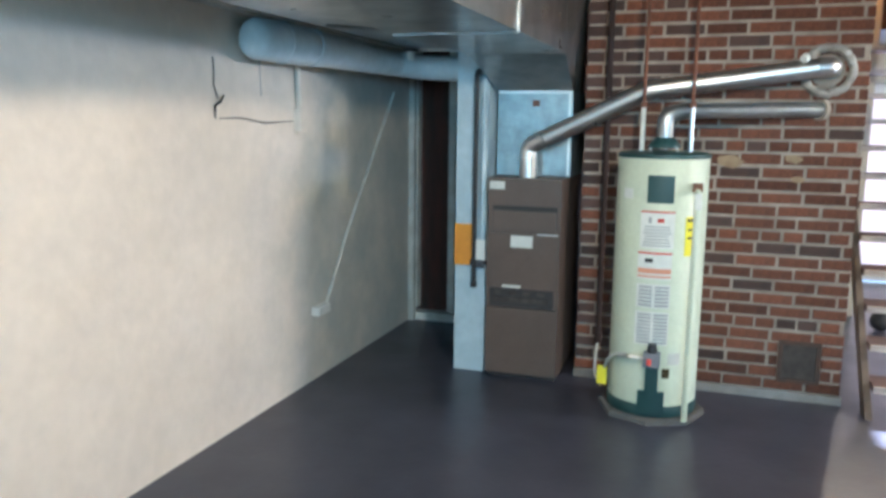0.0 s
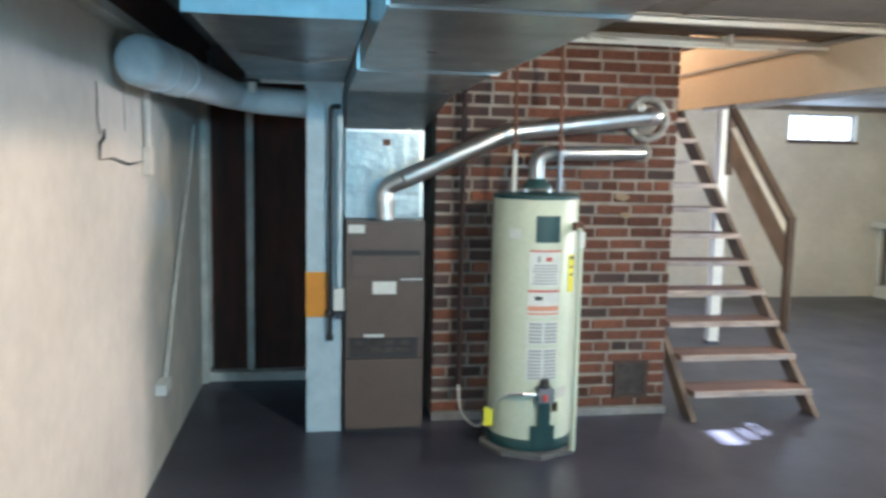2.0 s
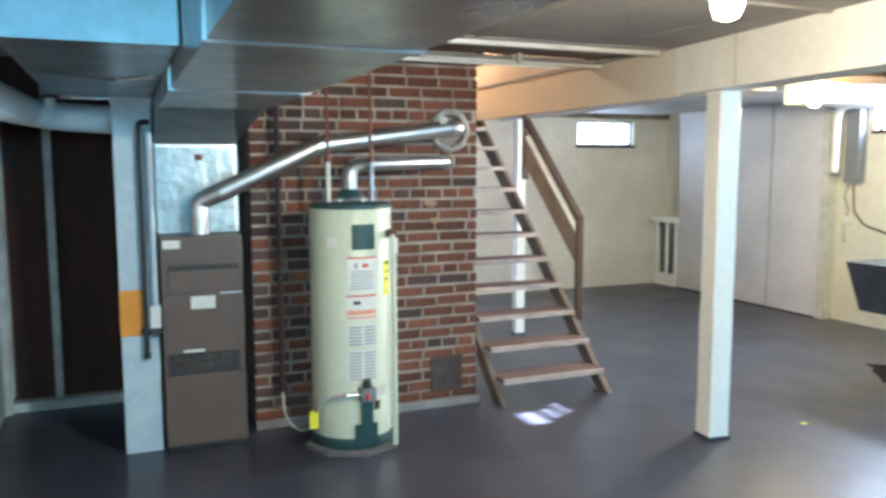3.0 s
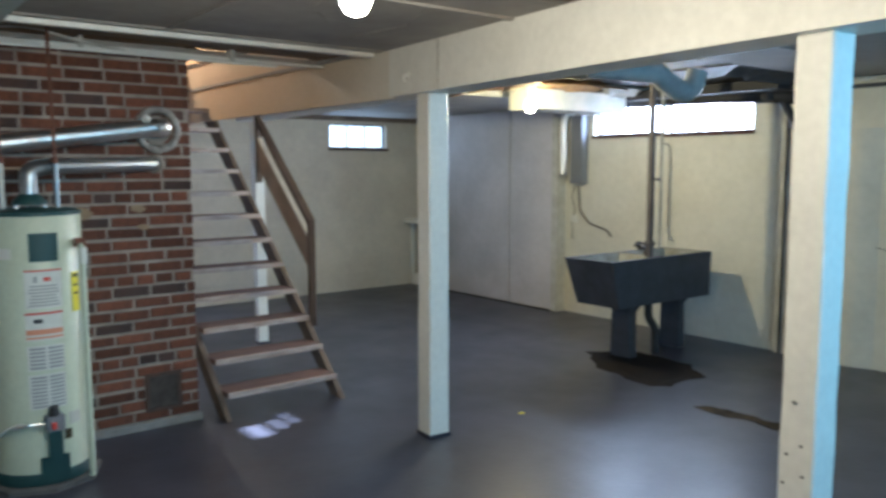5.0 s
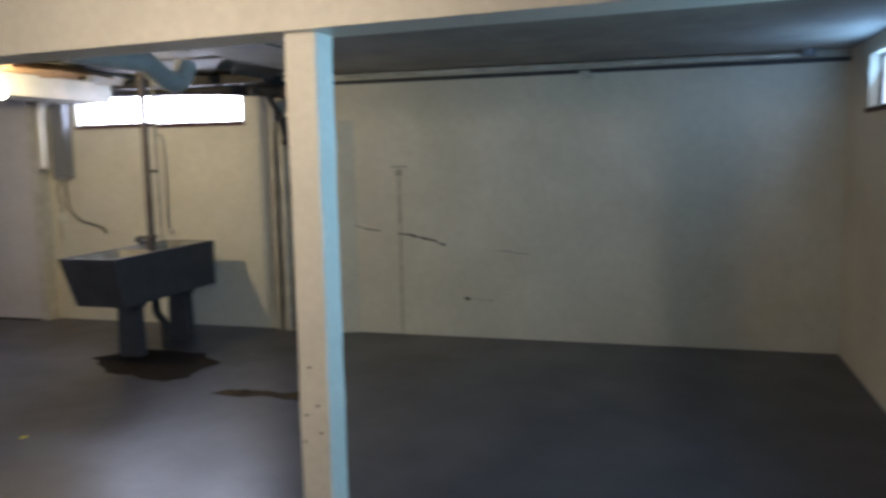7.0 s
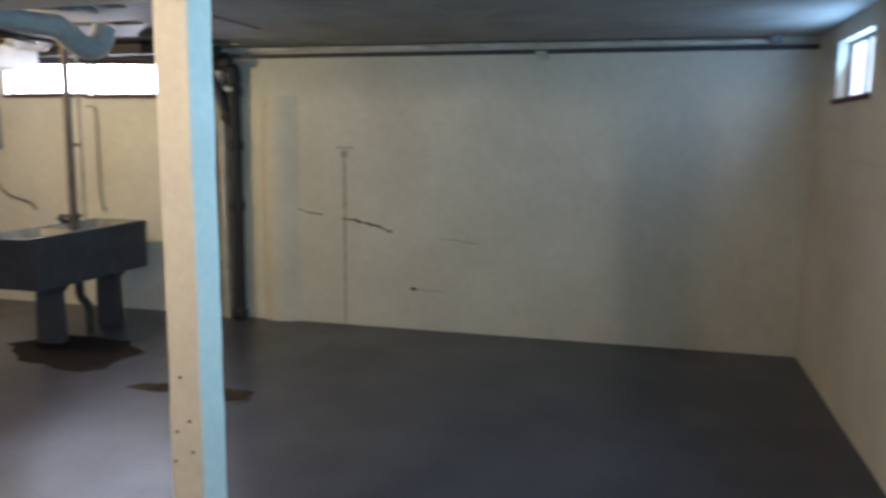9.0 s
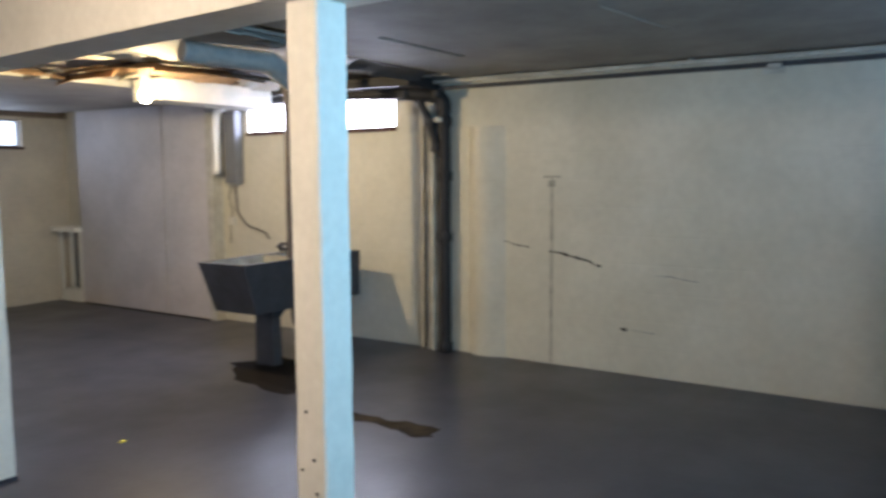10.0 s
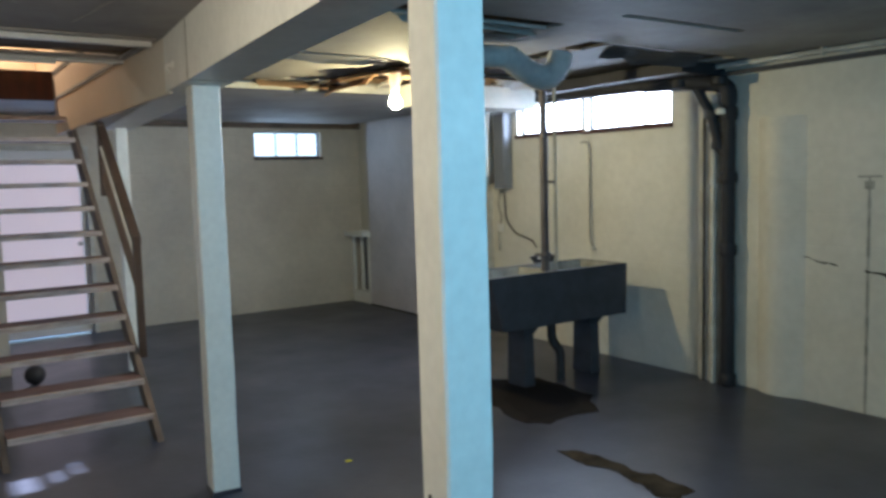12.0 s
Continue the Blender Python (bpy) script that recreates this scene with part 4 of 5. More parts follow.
# ---- stairs ----
def stairs():
    s = thing("staircase", "open wooden basement stairs with worn brown treads beside the chimney", "stairs", at=(0.80, 4.25, 0))
    rise, run = 0.174, 0.190
    n = 12
    for x in (0.0, 0.81):
        bm = bmesh.new()
        L = n + 0.4
        prof = [(0.0, 0.0), (0.14, 0.0), (run * L + 0.12, rise * L - 0.02), (run * L - 0.05, rise * L + 0.02)]
        lo = [bm.verts.new((x, y, z)) for y, z in prof]
        hi = [bm.verts.new((x + 0.035, y, z)) for y, z in prof]
        bm.faces.new(lo[::-1])
        bm.faces.new(hi)
        for i in range(4):
            bm.faces.new((lo[i], lo[(i + 1) % 4], hi[(i + 1) % 4], hi[i]))
        part("stringer", bevelled(bm, 0.004), M_STRINGER, s)
    for i in range(n):
        y, z = 0.055 + run * i, 0.163 + rise * i
        t = part("tread", boxes((0.036, 0.809, y + 0.012, y + 0.225, z - 0.032, z), bevel=0.004), M_TREAD, s)
        part("nosing", boxes((0.036, 0.809, y - 0.004, y + 0.011, z - 0.033, z + 0.001), bevel=0.005), M_TREADEDGE, t, "worn pale front edge")
    r = thing("handrail", "dark wooden stair handrail with a wide lower board", "handrail")

    def slant(name, x0, x1, y0, z0, y1, z1, h, m, lab=""):
        bm = bmesh.new()
        q = [(y0, z0), (y0, z0 - h), (y1, z1 - h), (y1, z1)]
        a = [bm.verts.new((x0, y, z)) for y, z in q]
        b = [bm.verts.new((x1, y, z)) for y, z in q]
        bm.faces.new(a)
        bm.faces.new(b[::-1])
        for i in range(4):
            bm.faces.new((a[i], a[(i + 1) % 4], b[(i + 1) % 4], b[i]))
        part(name, bevelled(bm, 0.005), m, r, lab)
    slant("top_rail", 1.648, 1.70, 4.74, 1.20, 5.60, 1.985, 0.055, M_RAIL)
    slant("side_board", 1.655, 1.675, 4.76, 1.06, 5.55, 1.78, 0.22, M_RAILBOARD, "wide brown board under the rail")
    slant("board_edge", 1.65, 1.682, 4.76, 1.085, 5.55, 1.805, 0.022, M_TRIMPAINT)
    part("newel", boxes((1.648, 1.69, 4.715, 4.76, 0.42, 1.20), bevel=0.005), M_RAIL, r)
    part("upper_stay", boxes((1.648, 1.69, 5.56, 5.6, 1.45, 1.975), bevel=0.005), M_RAIL, r)
    b = thing("stair_brace", "short dark wooden bar leaning on the stair side", "handrail")
    bm = tube([(0.79, 5.9, 1.95), (0.78, 5.05, 1.20), (0.78, 5.05, 1.05)], 0.018, 8)
    part("bar", bm, M_RAIL, b)


stairs()


# ---- laundry corner ----
def tub():
    t = thing("laundry_tub", "dark grey concrete double laundry tub on two pedestals under the window", "laundry tub", at=(3.62, 3.60, 0))
    L, W, z0, z1 = 1.31, 0.49, 0.46, 0.84
    bm = bmesh.new()
    lo = [bm.verts.new(c) for c in ((0.13, 0.03, z0), (L - 0.01, 0.0, z0), (L - 0.01, W, z0), (0.13, W - 0.03, z0))]
    hi = [bm.verts.new(c) for c in ((0, 0, z1), (L, 0, z1), (L, W, z1), (0, W, z1))]
    bm.faces.new(lo[::-1])
    for i in range(4):
        bm.faces.new((lo[i], lo[(i + 1) % 4], hi[(i + 1) % 4], hi[i]))
    a, m = 0.045, L * 0.49
    xs, ys = [0, a, m - 0.02, m + 0.02, L - a, L], [0, a, W - a, W]
    g = {}
    for i, x in enumerate(xs):
        for j, y in enumerate(ys):
            k = {(0, 0): hi[0], (5, 0): hi[1], (5, 3): hi[2], (0, 3): hi[3]}.get((i, j))
            g[i, j] = k or bm.verts.new((x, y, z1))
    for i in range(5):
        for j in range(3):
            if not (j == 1 and i in (1, 3)):
                bm.faces.new((g[i, j], g[i + 1, j], g[i + 1, j + 1], g[i, j + 1]))
    part("shell", bevelled(bm, 0.006), M_TUB, t)
    for i, (x0, x1) in enumerate(((a, m - 0.02), (m + 0.02, L - a))):
        bm = bmesh.new()
        top = [bm.verts.new(c) for c in ((x0, a, z1 - 0.001), (x1, a, z1 - 0.001), (x1, W - a, z1 - 0.001), (x0, W - a, z1 - 0.001))]
        s = 0.06 if i == 0 else 0.02
        bot = [bm.verts.new(c) for c in ((x0 + s + 0.05, a + 0.03, z0 + 0.05), (x1 - 0.02, a + 0.03, z0 + 0.05), (x1 - 0.02, W - a - 0.03, z0 + 0.05), (x0 + s + 0.05, W - a - 0.03, z0 + 0.05))]
        bm.faces.new(bot)
        for k in range(4):
            bm.faces.new((top[k], top[(k + 1) % 4], bot[(k + 1) % 4], bot[k]))
        part("basin", bm, M_TUBIN, t, "stained pale basin")
    for x in (0.46, 1.12):
        p = bmesh.new()
        q = [(-0.045, -0.10, 0), (0.045, -0.10, 0), (0.045, 0.10, 0), (-0.045, 0.10, 0)]
        lo = [p.verts.new((x + u, W / 2 + v, w)) for u, v, w in q]
        mid = [p.verts.new((x + u * 0.92, W / 2 + v * 0.92, 0.38)) for u, v, w in q]
        up = [p.verts.new((x + u * 1.9, W / 2 + v * 1.3, z0 - 0.001)) for u, v, w in q]
        p.faces.new(lo[::-1])
        p.faces.new(up)
        for A, B in ((lo, mid), (mid, up)):
            for k in range(4):
                p.faces.new((A[k], A[(k + 1) % 4], B[(k + 1) % 4], B[k]))
        part("pedestal", bevelled(p, 0.008), M_TUB, t)
    part("drain_trap", tube([(0.72, 0.2, z0), (0.72, 0.2, 0.3), (0.78, 0.17, 0.22), (0.76, 0.15, 0.0)], 0.034, 10, bend=0.05), M_BLACK, t)
    f = thing("faucet", "black double laundry faucet on the back of the tub", "faucet", at=(4.255, 3.78, 0.842))
    part("body", tube([(-0.09, 0, 0.06), (0.09, 0, 0.06)], 0.014, 10), M_BLACK, f)
    part("spout", tube([(0, 0, 0.0), (0, 0, 0.09), (0.02, 0.1, 0.10), (0.03, 0.13, 0.06)], 0.011, 10, bend=0.03), M_BLACK, f)
    for x in (-0.09, 0.09):
        part("tap_handle", lathe([(0.008, 0.06), (0.03, 0.085), (0.03, 0.095), (0.01, 0.10)], 10, (x, 0, 0)), M_BLACK, f)


def drain_post():
    p = thing("steel_pipe", "grey painted steel pipe rising from the laundry tub divider", "pipe", at=(4.19, 3.69, 0.838))
    part("tube", tube([(0, 0, 0), (0, 0, ZC - 0.84)], 0.029, 16), M_OLDPIPE, p, smooth=True)
    part("collar", lathe([(0.04, 0.10), (0.046, 0.11), (0.04, 0.13)], 16), M_OLDPIPE, p)


def riser_pipe():
    p = thing("water_pipe", "thin pale painted pipe rising beside the steel pipe at the tub", "pipe", at=(4.245, 3.636, 0.838))
    part("tube", tube([(0, 0, 0), (0, 0, ZC - 0.84)], 0.012, 10), M_SEAM, p, smooth=True)
    part("strap", boxes((-0.03, 0.0, -0.003, 0.05, 0.62, 0.64), bevel=0.001), M_OLDPIPE, p)
    part("foot_flange", lathe([(0.026, 0.0), (0.026, 0.006), (0.014, 0.012)], 12), M_OLDPIPE, p)


def stack():
    s = thing("drain_stack", "dark painted cast iron drain stack with hubs by the east wall", "pipe", at=(5.17, 2.89, 0))
    part("riser", tube([(0, 0, 0), (0, 0, 1.98)], 0.047, 18), M_STACK, s, smooth=True)
    for z in (0.0, 0.92, 1.42, 1.86):
        part("hub", lathe([(0.052, z), (0.061, z + 0.02), (0.061, z + 0.07), (0.049, z + 0.09)], 18), M_STACK, s, smooth=True)
    part("branch", tube([(0, 0.0, 1.58), (-0.02, 0.07, 1.70), (-0.04, 0.11, 1.90), (-0.08, 0.20, 2.09)], 0.034, 14, bend=0.06), M_STACK, s, smooth=True)
    for q in ((-0.02, 0.07, 1.69), (-0.04, 0.11, 1.90), (-0.10, 0.0, 2.12), (-0.14, 0.30, 2.13)):
        part("fitting", lathe([(0.036, -0.03), (0.050, -0.025), (0.050, 0.025), (0.036, 0.03)], 14, q), M_STACK, s, smooth=True)
    part("crown", tube([(0, 0, 1.97), (0, 0, 2.1), (-0.1, 0.25, 2.14), (-0.16, 0.6, 2.15)], 0.056, 16, bend=0.1), M_STACK, s, smooth=True)
    part("run", tube([(-0.16, 0.6, 2.15), (-0.22, 2.6, 2.2)], 0.05, 16), M_STACK, s, smooth=True)
    part("cleanout", lathe([(0.035, 0), (0.035, 0.03), (0.02, 0.04)], 12, (-0.06, 0.02, 1.9)), M_LABEL, s)
    # the black tube draws the pilaster's dark gap; the pale one is a pipe
    for yy, m, lab in ((3.085, M_BLACK, "slim black tube drawn as the dark gap beside the cast iron stack"), (3.005, M_TRIMPAINT, "pale painted pipe beside the cast iron stack")):
        g = thing("wall_pipe", lab, "pipe")
        part("tube", tube([(XE - 0.075, yy, 0.0), (XE - 0.075, yy, 1.98)], 0.012 if m is M_BLACK else 0.02, 10), m, g, smooth=True)
        for zz in (0.5, 1.4):
            part("strap", boxes((XE - 0.07, XE - 0.051, yy - 0.03, yy + 0.03, zz, zz + 0.02), bevel=0.002), M_TRIMPAINT, g)
    w = thing("wall_conduit", "thin white conduit running high along the painted block wall", "pipe")
    part("tube", tube([(XE - 0.10, 3.1, 2.225), (XE - 0.10, YS + 0.35, 2.215)], 0.018, 10), M_TRIMPAINT, w, smooth=True)
    for y in (2.2, 0.9, -0.3):
        part("clip", boxes((XE - 0.122, XE - 0.078, y, y + 0.02, 2.2, ZC - 0.002), bevel=0.001), M_TRIMPAINT, w)
    c = thing("junction_box", "small grey ceiling junction box at the conduit's end", "junction box", at=(5.12, YS + 0.3, 2.2))
    part("box", lathe([(0.05, 0.0), (0.055, 0.01), (0.055, 0.048)], 12), M_GREY, c)


def supply_duct():
    e = thing("ceiling_duct", "dusty wrapped round duct elbow under the torn ceiling", "duct")
    part("run", tube([(2.75, 3.12, 2.19), (3.30, 2.98, 2.175)], 0.062, 20), M_DUCTOLD, e, smooth=True)
    part("elbow", tube([(3.30, 2.98, 2.175), (3.42, 2.95, 2.09), (3.53, 2.93, 2.06), (3.60, 2.91, 2.12), (3.62, 2.90, 2.21)], 0.070, 20, bend=0.08), M_DUCTOLD, e, smooth=True)
    part("band", tube([(3.27, 2.988, 2.177), (3.31, 2.978, 2.172)], 0.069, 20), M_DUCTOLD, e)


def torn_board(x, y, w, d, drop, turn, material, seed):
    """A ragged strip of ceiling board sagging from one edge."""
    bm = bmesh.new()
    n, k = 9, 4
    g = []
    for i in range(n + 1):
        row = []
        for j in range(k + 1):
            u, v = i / n - 0.5, j / k
            e = noise.noise(Vector((i * 0.9, seed * 3.1, 0))) * 0.35 + noise.noise(Vector((i * 2.3, seed * 5.7, 2))) * 0.15
            dd = d * v * (1 - abs(u) * 0.9 + e)
            row.append(bm.verts.new((u * w, dd, -drop * v * v * (1 + e) + 0.008 * noise.noise(Vector((i, j, seed))))))
        g.append(row)
    for i in range(n):
        for j in range(k):
            bm.faces.new((g[i][j], g[i + 1][j], g[i + 1][j + 1], g[i][j + 1]))
    f = bmesh.ops.extrude_face_region(bm, geom=bm.faces[:])
    bmesh.ops.translate(bm, verts=[v for v in f["geom"] if isinstance(v, bmesh.types.BMVert)], vec=(0, 0, 0.006))
    ob = structure("torn_ceiling_board", bm, material)
    ob.matrix_basis = pose(x, y, ZC - 0.010, 0, 0, turn)


for q in ((3.18, 4.30, 0.9, 0.22, 0.05, 96, M_TORN, 1), (3.30, 4.75, 0.8, 0.18, 0.07, 84, M_TORN, 2), (3.75, 4.12, 0.9, 0.22, 0.04, 4, M_TORN, 3),
          (3.95, 4.12, 0.8, 0.14, 0.03, -176, M_TORN, 4), (3.5, 3.98, 0.6, 0.2, 0.06, 170, M_TORN, 5), (2.9, 4.95, 0.7, 0.12, 0.05, 190, M_TORN, 6),
          (4.45, 4.14, 0.5, 0.18, 0.05, 8, M_CEIL, 7), (4.3, 2.74, 0.9, 0.16, 0.05, 3, M_TUB, 8), (2.62, 3.70, 0.7, 0.12, 0.03, 2, M_CEIL, 9),
          (2.7, 2.58, 0.8, 0.11, 0.04, 182, M_CEIL, 10), (3.45, 4.40, 0.5, 0.14, 0.06, 80, M_CEIL, 11)):
    torn_board(*q)


def bulb(at, label):
    b = thing("light_bulb", label, "light bulb", group="bare bulbs", at=at)
    top = ZC - at[2]
    part("socket", lathe([(0.022, 0.045), (0.026, 0.06), (0.045, top - 0.022), (0.055, top - 0.002)], 16), M_LABEL, b, "white porcelain socket")
    g = part("glass", lathe([(0.006, -0.054), (0.026, -0.046), (0.038, -0.024), (0.040, 0.0), (0.030, 0.024), (0.018, 0.044)], 20), M_LAMP, b, "glowing glass bulb", smooth=True)
    g.visible_shadow = False


def electrics():
    b = thing("electric_box", "tall grey electric box on the painted east wall", "electric box", at=(5.14, 5.29, 1.40))
    part("case", boxes((0, 0.098, 0, 0.16, 0, 0.70), bevel=0.005), M_GREY, b)
    part("cover", boxes((-0.006, -0.001, 0.01, 0.15, 0.02, 0.68), bevel=0.002), M_GREY, b)
    w = thing("downpipe", "short white plastic pipe beside the electric box", "pipe", at=(5.08, 5.50, 1.50))
    part("tube", tube([(0, 0, 0), (0, 0, 0.52), (0.04, 0.0, 0.62), (0.13, 0.0, 0.64)], 0.040, 14, bend=0.05), M_WHITE, w, smooth=True)
    part("end_ring", lathe([(0.045, -0.012), (0.045, 0.02)], 14), M_FLUE, w)
    c = thing("wall_cable", "thin dark cables hanging behind the laundry tub", "cable")
    part("cable", tube([(5.22, 5.4, 1.38), (5.22, 5.38, 1.1), (5.22, 5.25, 0.98), (5.22, 5.0, 0.92), (5.22, 4.95, 0.86)], 0.009, 6, bend=0.05), M_OLDPIPE, c)
    part("cable", tube([(5.22, 5.45, 1.37), (5.22, 5.50, 1.25), (5.22, 5.44, 1.12), (5.22, 5.49, 1.0), (5.2, 5.46, 0.8)], 0.010, 6, bend=0.04), M_SEAM, c)
    part("outlet", boxes((5.21, 5.238, 5.42, 5.5, 0.98, 1.06), bevel=0.003), M_LABEL, c)
    h = thing("wall_pipe", "thin pale pipe hooked over at its top behind the tub", "pipe")
    part("tube", tube([(5.215, 4.36, 1.78), (5.215, 4.28, 1.79), (5.215, 4.26, 1.70), (5.215, 4.26, 0.95), (5.215, 4.22, 0.90)], 0.008, 8, bend=0.05), M_SEAM, h, smooth=True)
    part("tap", lathe([(0.012, 0), (0.026, 0.008), (0.026, 0.018), (0.010, 0.03)], 10, (5.20, 4.22, 0.88)), M_TRIMPAINT, h)


tub()
drain_post()
riser_pipe()
stack()
supply_duct()
bulb(BULB_A, "bare glowing bulb in a porcelain socket on the board ceiling")
bulb(BULB_B, "bare glowing yellow bulb near the laundry corner")
electrics()

# boxed panels on the east wall
structure("wall_panel", boxes((5.11, XE, 5.68, 6.338, 0.012, 2.2), bevel=0.004), M_PANELPAINT)
structure("wall_panel", boxes((5.105, XE, 6.362, 7.85, 0.012, 2.2), bevel=0.004), M_PANELPAINT)
structure("wall_panel", boxes((5.10, XE, 5.60, 5.678, 0.0, 2.1), bevel=0.004), M_TRIMPAINT)
# near-black strips draw the shade between the panels and along their foot
structure("panel_gap_shade", boxes((5.135, 5.16, 6.3385, 6.3615, 0.012, 1.8), bevel=0), M_STAINSHADE)
structure("panel_foot_shade", boxes((5.085, 5.104, 5.70, 7.84, 0, 0.011), bevel=0.002), M_STAINSHADE)


def meter_box():
    m = thing("shelf_box", "low white painted box frame with a shelf top and open front", "shelf", at=(5.10, 7.86, 0))
    part("top", boxes((-0.11, 0.138, -0.03, 0.43, 0.83, 0.885), bevel=0.004), M_WHITE, m)
    part("plinth", boxes((0, 0.138, 0, 0.43, 0, 0.14), bevel=0.004), M_WHITE, m)
    part("stile", boxes((0, 0.03, 0, 0.05, 0.142, 0.828), bevel=0.003), M_WHITE, m)
    part("stile", boxes((0, 0.03, 0.19, 0.23, 0.142, 0.828), bevel=0.003), M_WHITE, m)
    part("stile", boxes((0, 0.03, 0.38, 0.43, 0.142, 0.828), bevel=0.003), M_WHITE, m)
    # grey here carries the shade inside the white box
    part("back", boxes((0.12, 0.138, 0.0, 0.43, 0.142, 0.828), bevel=0), M_GREY, m, "back board coloured grey for the shade inside")


meter_box()


# stains and marks on the floor
def blot(name, pts, material, z=0.003):
    bm = bmesh.new()
    vs = []
    P2 = [Vector(p) for p in pts]
    for a, b in zip(P2, P2[1:] + P2[:1]):
        for k in range(5):
            p = a.lerp(b, k / 5)
            q = Vector((p.x, p.y, 0))
            d = Vector((noise.noise(q * 7), noise.noise(q * 7 + Vector((5, 5, 5))))) * 0.05 + Vector((noise.noise(q * 25), noise.noise(q * 25 + Vector((5, 5, 5))))) * 0.018
            vs.append(bm.verts.new((p.x + d.x, p.y + d.y, 0.0005)))
    bm.faces.new(vs)
    g = bmesh.ops.extrude_face_region(bm, geom=bm.faces[:])
    bmesh.ops.translate(bm, verts=[v for v in g["geom"] if isinstance(v, bmesh.types.BMVert)], vec=(0, 0, z - 0.0005))
    structure(name, bm, material)


blot("floor_stain", [(3.30, 2.66), (3.40, 2.62), (3.46, 2.4), (3.45, 2.13), (3.36, 2.12), (3.31, 2.42)], M_STAIN)
blot("floor_stain", [(3.36, 2.16), (3.46, 2.14), (3.45, 1.86), (3.33, 1.80), (3.27, 1.92), (3.33, 2.04)], M_STAIN)
# wet wedge by the tub, with the tub's floor shadow painted into it
blot("floor_stain", [(3.95, 4.12), (3.62, 3.72), (3.50, 3.14), (3.62, 3.05), (4.05, 3.05), (4.25, 3.3), (4.3, 3.9)], M_DAMPSHADE)
blot("floor_stain", [(3.98, 3.9), (3.72, 3.6), (3.60, 3.22), (3.72, 3.14), (4.05, 3.2), (4.2, 3.5), (4.2, 3.8)], M_STAINSHADE, 0.005)
chip = thing("paper_scrap", "tiny pale paper scrap on the grey floor", "litter", at=(2.352, 3.256, 0))
part("scrap", boxes((-0.018, 0.018, -0.012, 0.012, 0.0, 0.004), bevel=0.001), M_YELLOW, chip)


ball = thing("ball", "small scuffed black rubber ball on the floor behind the stairs", "ball", at=(1.22, 6.29, 0.075))
part("skin", lathe([(0.075 * math.sin(math.pi * k / 14) + 0.001, -0.075 * math.cos(math.pi * k / 14)) for k in range(15)], 20), M_BLACK, ball, smooth=True)
part("valve", lathe([(0.006, 0.0), (0.006, 0.0735)], 8), M_TUB, ball)
# torn ceiling paper
def flap(x, y, w, d, a, turn):
    bm = bmesh.new()
    n = 6
    rows = []
    for i in range(n + 1):
        t = i / n
        rows.append([bm.verts.new((w * s * (1 - 0.5 * t), d * t, -a * t * t + 0.004 * k)) for s in (-0.5, 0.5) for k in (0, 1)])
    for r, q in zip(rows, rows[1:]):
        for i, j in ((0, 1), (1, 3), (3, 2), (2, 0)):
            bm.faces.new((r[i], r[j], q[j], q[i]))
    bm.faces.new([rows[0][i] for i in (0, 1, 3, 2)])
    bm.faces.new([rows[-1][i] for i in (0, 1, 3, 2)])
    ob = structure("ceiling_flap", bm, M_CEIL)
    ob.matrix_basis = pose(x, y, ZC - 0.006, 0, 0, turn)


flap(3.12, 5.0, 0.5, 0.16, 0.06, 90)


def ceiling_crack(points):
    bm = bmesh.new()
    for a, b in zip(points, points[1:]):
        a, b = Vector((*a, 0)), Vector((*b, 0))
        for k in range(6):
            p, q = a.lerp(b, k / 6), a.lerp(b, (k + 1) / 6)
            p, q = p + Vector((noise.noise(p * 9), noise.noise(p * 9 + Vector((4, 4, 4))), 0)) * 0.02, q + Vector((noise.noise(q * 9), noise.noise(q * 9 + Vector((4, 4, 4))), 0)) * 0.02
            n = (q - p).cross(Vector((0, 0, 1))).normalized() * (0.002 + 0.002 * abs(noise.noise(p * 30)))
            z = Vector((0, 0, ZC - 0.003))
            bm.faces.new([bm.verts.new(v + z) for v in (p - n, q - n, q + n, p + n)])
    g = bmesh.ops.extrude_face_region(bm, geom=bm.faces[:])
    bmesh.ops.translate(bm, verts=[v for v in g["geom"] if isinstance(v, bmesh.types.BMVert)], vec=(0, 0, 0.004))
    structure("ceiling_crack", bm, M_SEAM)


ceiling_crack([(0.3, 2.0), (0.55, 2.3), (0.62, 2.75), (0.9, 3.1)])
ceiling_crack([(-0.4, 1.4), (0.1, 1.7), (0.25, 1.9)])
ceiling_crack([(1.0, 2.4), (1.2, 2.9), (1.15, 3.4)])
ceiling_crack([(2.6, 0.6), (3.2, 0.8), (4.0, 0.7)])


hook = thing("hook", "small white painted hook screwed into the beam", "hook")
hook.matrix_basis = SKEW @ pose(-0.052, 0.0, 2.085)
part("plate", lathe([(0.018, 0.0), (0.018, 0.006)], 12), M_WHITE, hook).matrix_basis = pose(0, 0, 0, 0, -90, 0)
part("bend", tube([(-0.006, 0, 0), (-0.03, 0, -0.004), (-0.036, 0, -0.03), (-0.015, 0, -0.04)], 0.005, 8, bend=0.01), M_WHITE, hook)


# ---- brick chimney ----
M_PATCH = mat("yellowed_mortar", (0.38, 0.28, 0.17), (0.26, 0.18, 0.12), rough=0.9, scale=20, bump=0.5)
PATCHES = ((0.05, 1.31, 0.07), (0.37, 1.33, 0.045), (0.40, 1.22, 0.035))
CX0, CX1, CY, COURSE = -0.75, 0.70, 4.45, 0.0693
structure("chimney", boxes((CX0 + 0.006, CX1 - 0.006, CY + 0.008, 5.3, 0, ZC + 0.2), bevel=0), M_MORTAR)
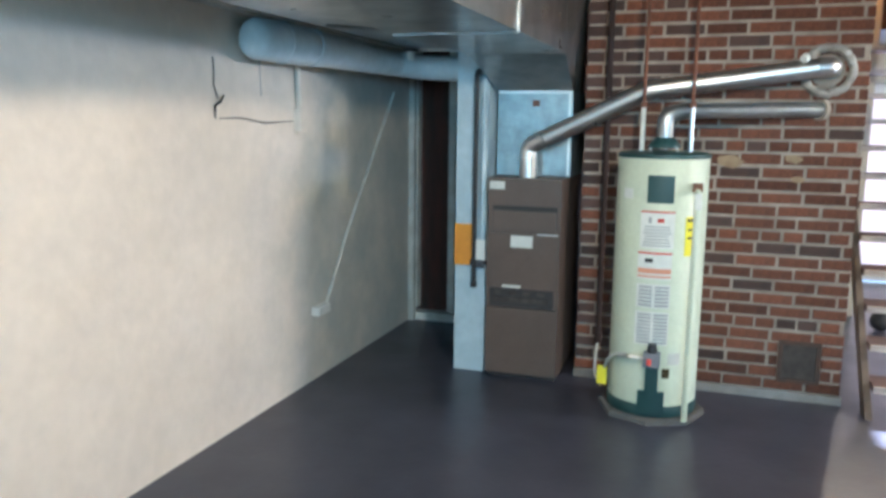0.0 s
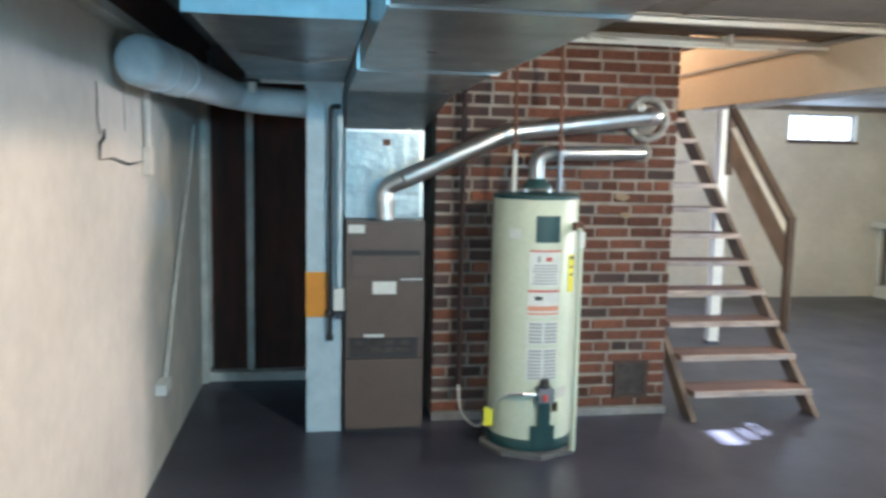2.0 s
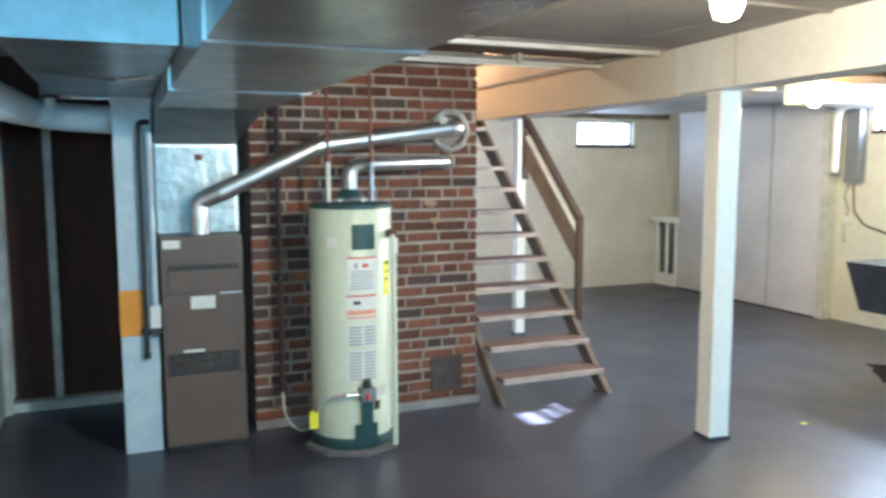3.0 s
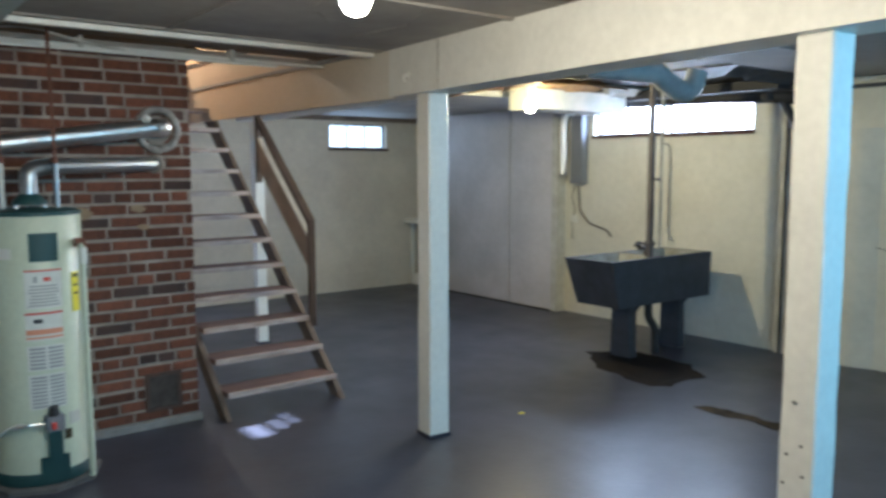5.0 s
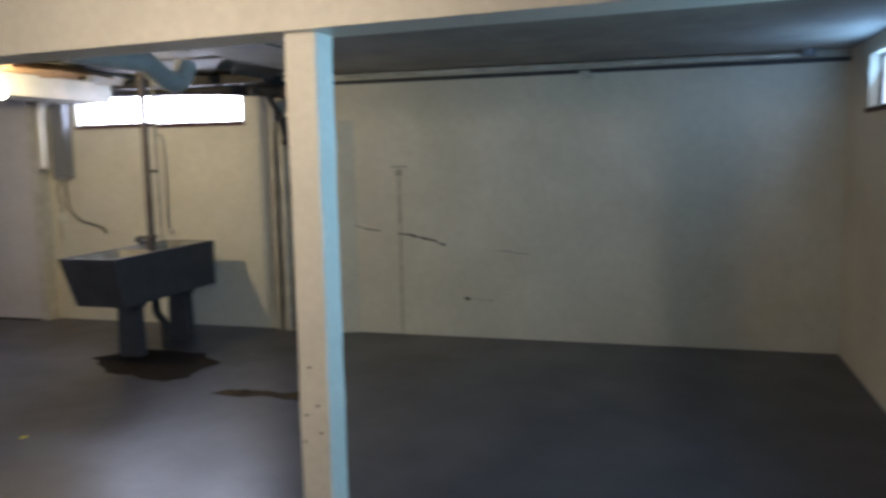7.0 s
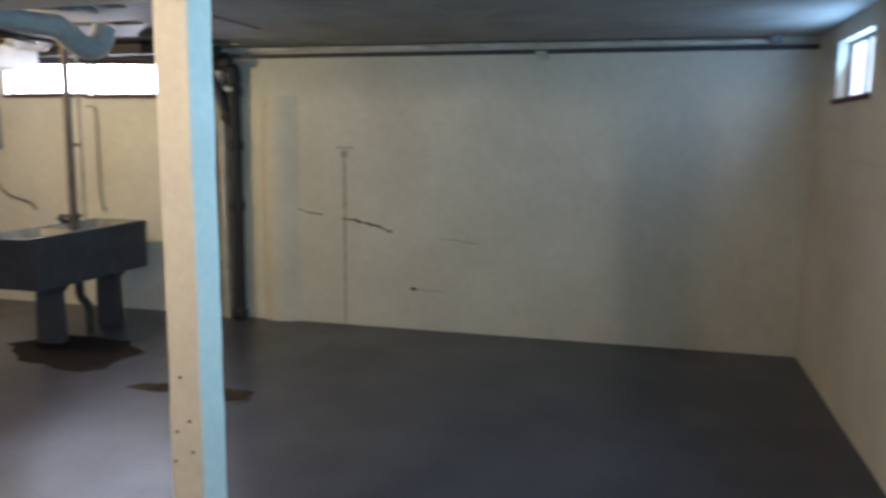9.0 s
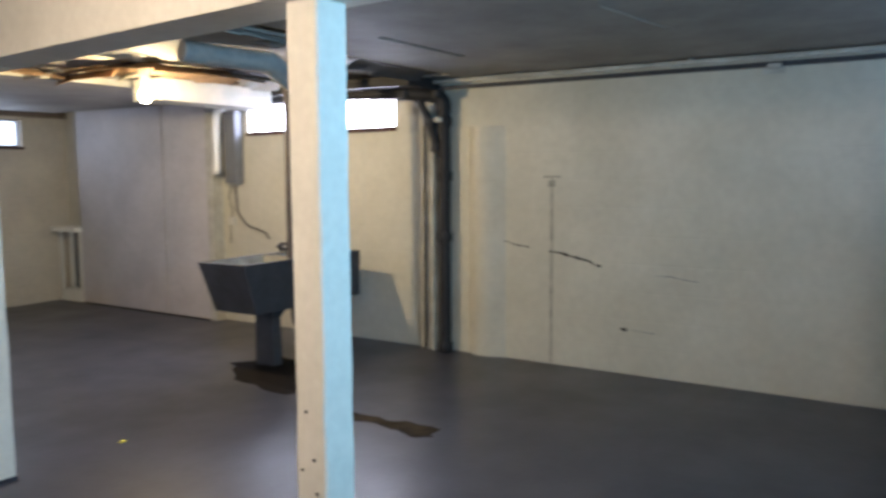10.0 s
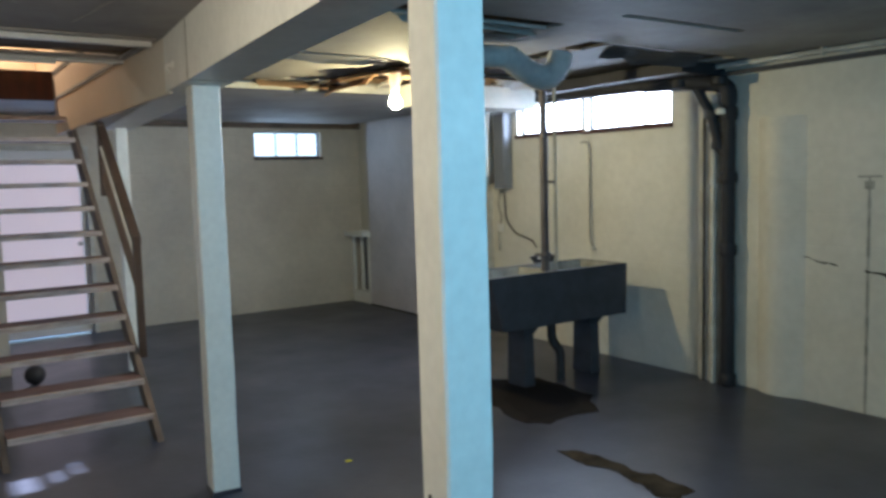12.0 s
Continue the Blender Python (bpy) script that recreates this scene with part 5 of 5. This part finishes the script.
chim = bpy.data.objects["chimney"]
structure("chimney_footing", boxes((CX0, CX1 + 0.01, CY - 0.03, CY + 0.005, 0, 0.045), bevel=0.008), M_CONCRETE)


def shared_brick(length, name):
    bm = bmesh.new()
    h = COURSE - 0.0155
    bm_box(bm, 0, length, -0.004, 0.05, 0, h)
    bmesh.ops.bevel(bm, geom=[e for e in bm.edges if e.verts[0].co.y < 0 and e.verts[1].co.y < 0], offset=0.005, segments=1, affect="EDGES")
    me = mesh_of(name, bm, M_BRICK)
    return me


SIZES = {k: [shared_brick(k, "brick"), None] for k in (0.2, 0.094)}
for k in SIZES:
    SIZES[k][1] = SIZES[k][0].copy()
    SIZES[k][1].materials.clear()
    SIZES[k][1].materials.append(M_BRICKDARK)
rng = random.Random(7)
row = 0
z = 0.050
HATCH = (0.377, 0.593, 0.10, 0.335)
while z < ZC - 0.02:
    x = CX0 + rng.uniform(-0.012, 0.012) - (0 if row % 2 == 0 else 0.106)
    header_row = row % 7 == 5
    while x < CX1 - 0.02:
        ln = 0.094 if header_row or rng.random() < 0.03 else 0.2
        x0, x1 = max(x, CX0), min(x + ln, CX1)
        if HATCH[2] - 0.05 < z < HATCH[3] - 0.01:
            if x0 < HATCH[0] < x1:
                x1 = HATCH[0] - 0.004
            elif HATCH[0] <= x0 < HATCH[1]:
                x0 = HATCH[1] + 0.004
        if x1 - x0 > 0.03:
            # dark bricks are far more frequent left of x = -0.3
            me = SIZES[ln][1 if rng.random() < (0.6 if x0 < -0.3 else 0.12) else 0]
            b = new("brick", me)
            b.parent = chim
            b.location = (x0, CY + rng.uniform(-0.003, 0.004), z + rng.uniform(-0.0025, 0.0025))
            b.rotation_euler = (0, rng.uniform(-0.007, 0.007), 0)
            b.scale = ((x1 - x0) / ln, 1, rng.uniform(0.93, 1.0))
        x += ln + rng.uniform(0.012, 0.019)
    z += COURSE
    row += 1
for px, pz, w in PATCHES:
    bm = bmesh.new()
    ring = [bm.verts.new((px + w * math.cos(k * 0.628) * (1 + 0.3 * noise.noise(Vector((k, pz, 0)))), CY - 0.009, pz + w * 0.5 * math.sin(k * 0.628) * (1 + 0.4 * noise.noise(Vector((k, 4, pz)))))) for k in range(10)]
    bm.faces.new(ring)
    g = bmesh.ops.extrude_face_region(bm, geom=bm.faces[:])
    bmesh.ops.translate(bm, verts=[v for v in g["geom"] if isinstance(v, bmesh.types.BMVert)], vec=(0, 0.012, 0))
    structure("mortar_patch", bm, M_PATCH)
br = thing("wall_bracket", "small pale painted bracket high on the block wall", "bracket", at=(XE - 0.001, 0.40, 2.15))
part("plate", boxes((-0.008, 0, -0.07, 0.07, -0.03, 0.045), bevel=0.002), M_TRIMPAINT, br)
part("arm", boxes((-0.06, -0.009, -0.05, 0.03, 0.0, 0.03), bevel=0.004), M_TRIMPAINT, br)
c = thing("cleanout_door", "sooty square iron cleanout door low in the brick chimney", "cleanout door", at=(0.485, CY, 0.215))
part("frame", boxes((-0.108, 0.108, -0.012, 0.004, -0.118, -0.098), (-0.108, 0.108, -0.012, 0.004, 0.098, 0.118), (-0.108, -0.088, -0.012, 0.004, -0.097, 0.097), (0.088, 0.108, -0.012, 0.004, -0.097, 0.097)), M_SOOTDARK, c)
part("door", boxes((-0.086, 0.086, -0.008, 0.004, -0.096, 0.096), bevel=0.006), M_SOOT, c, "dusty grey door plate")
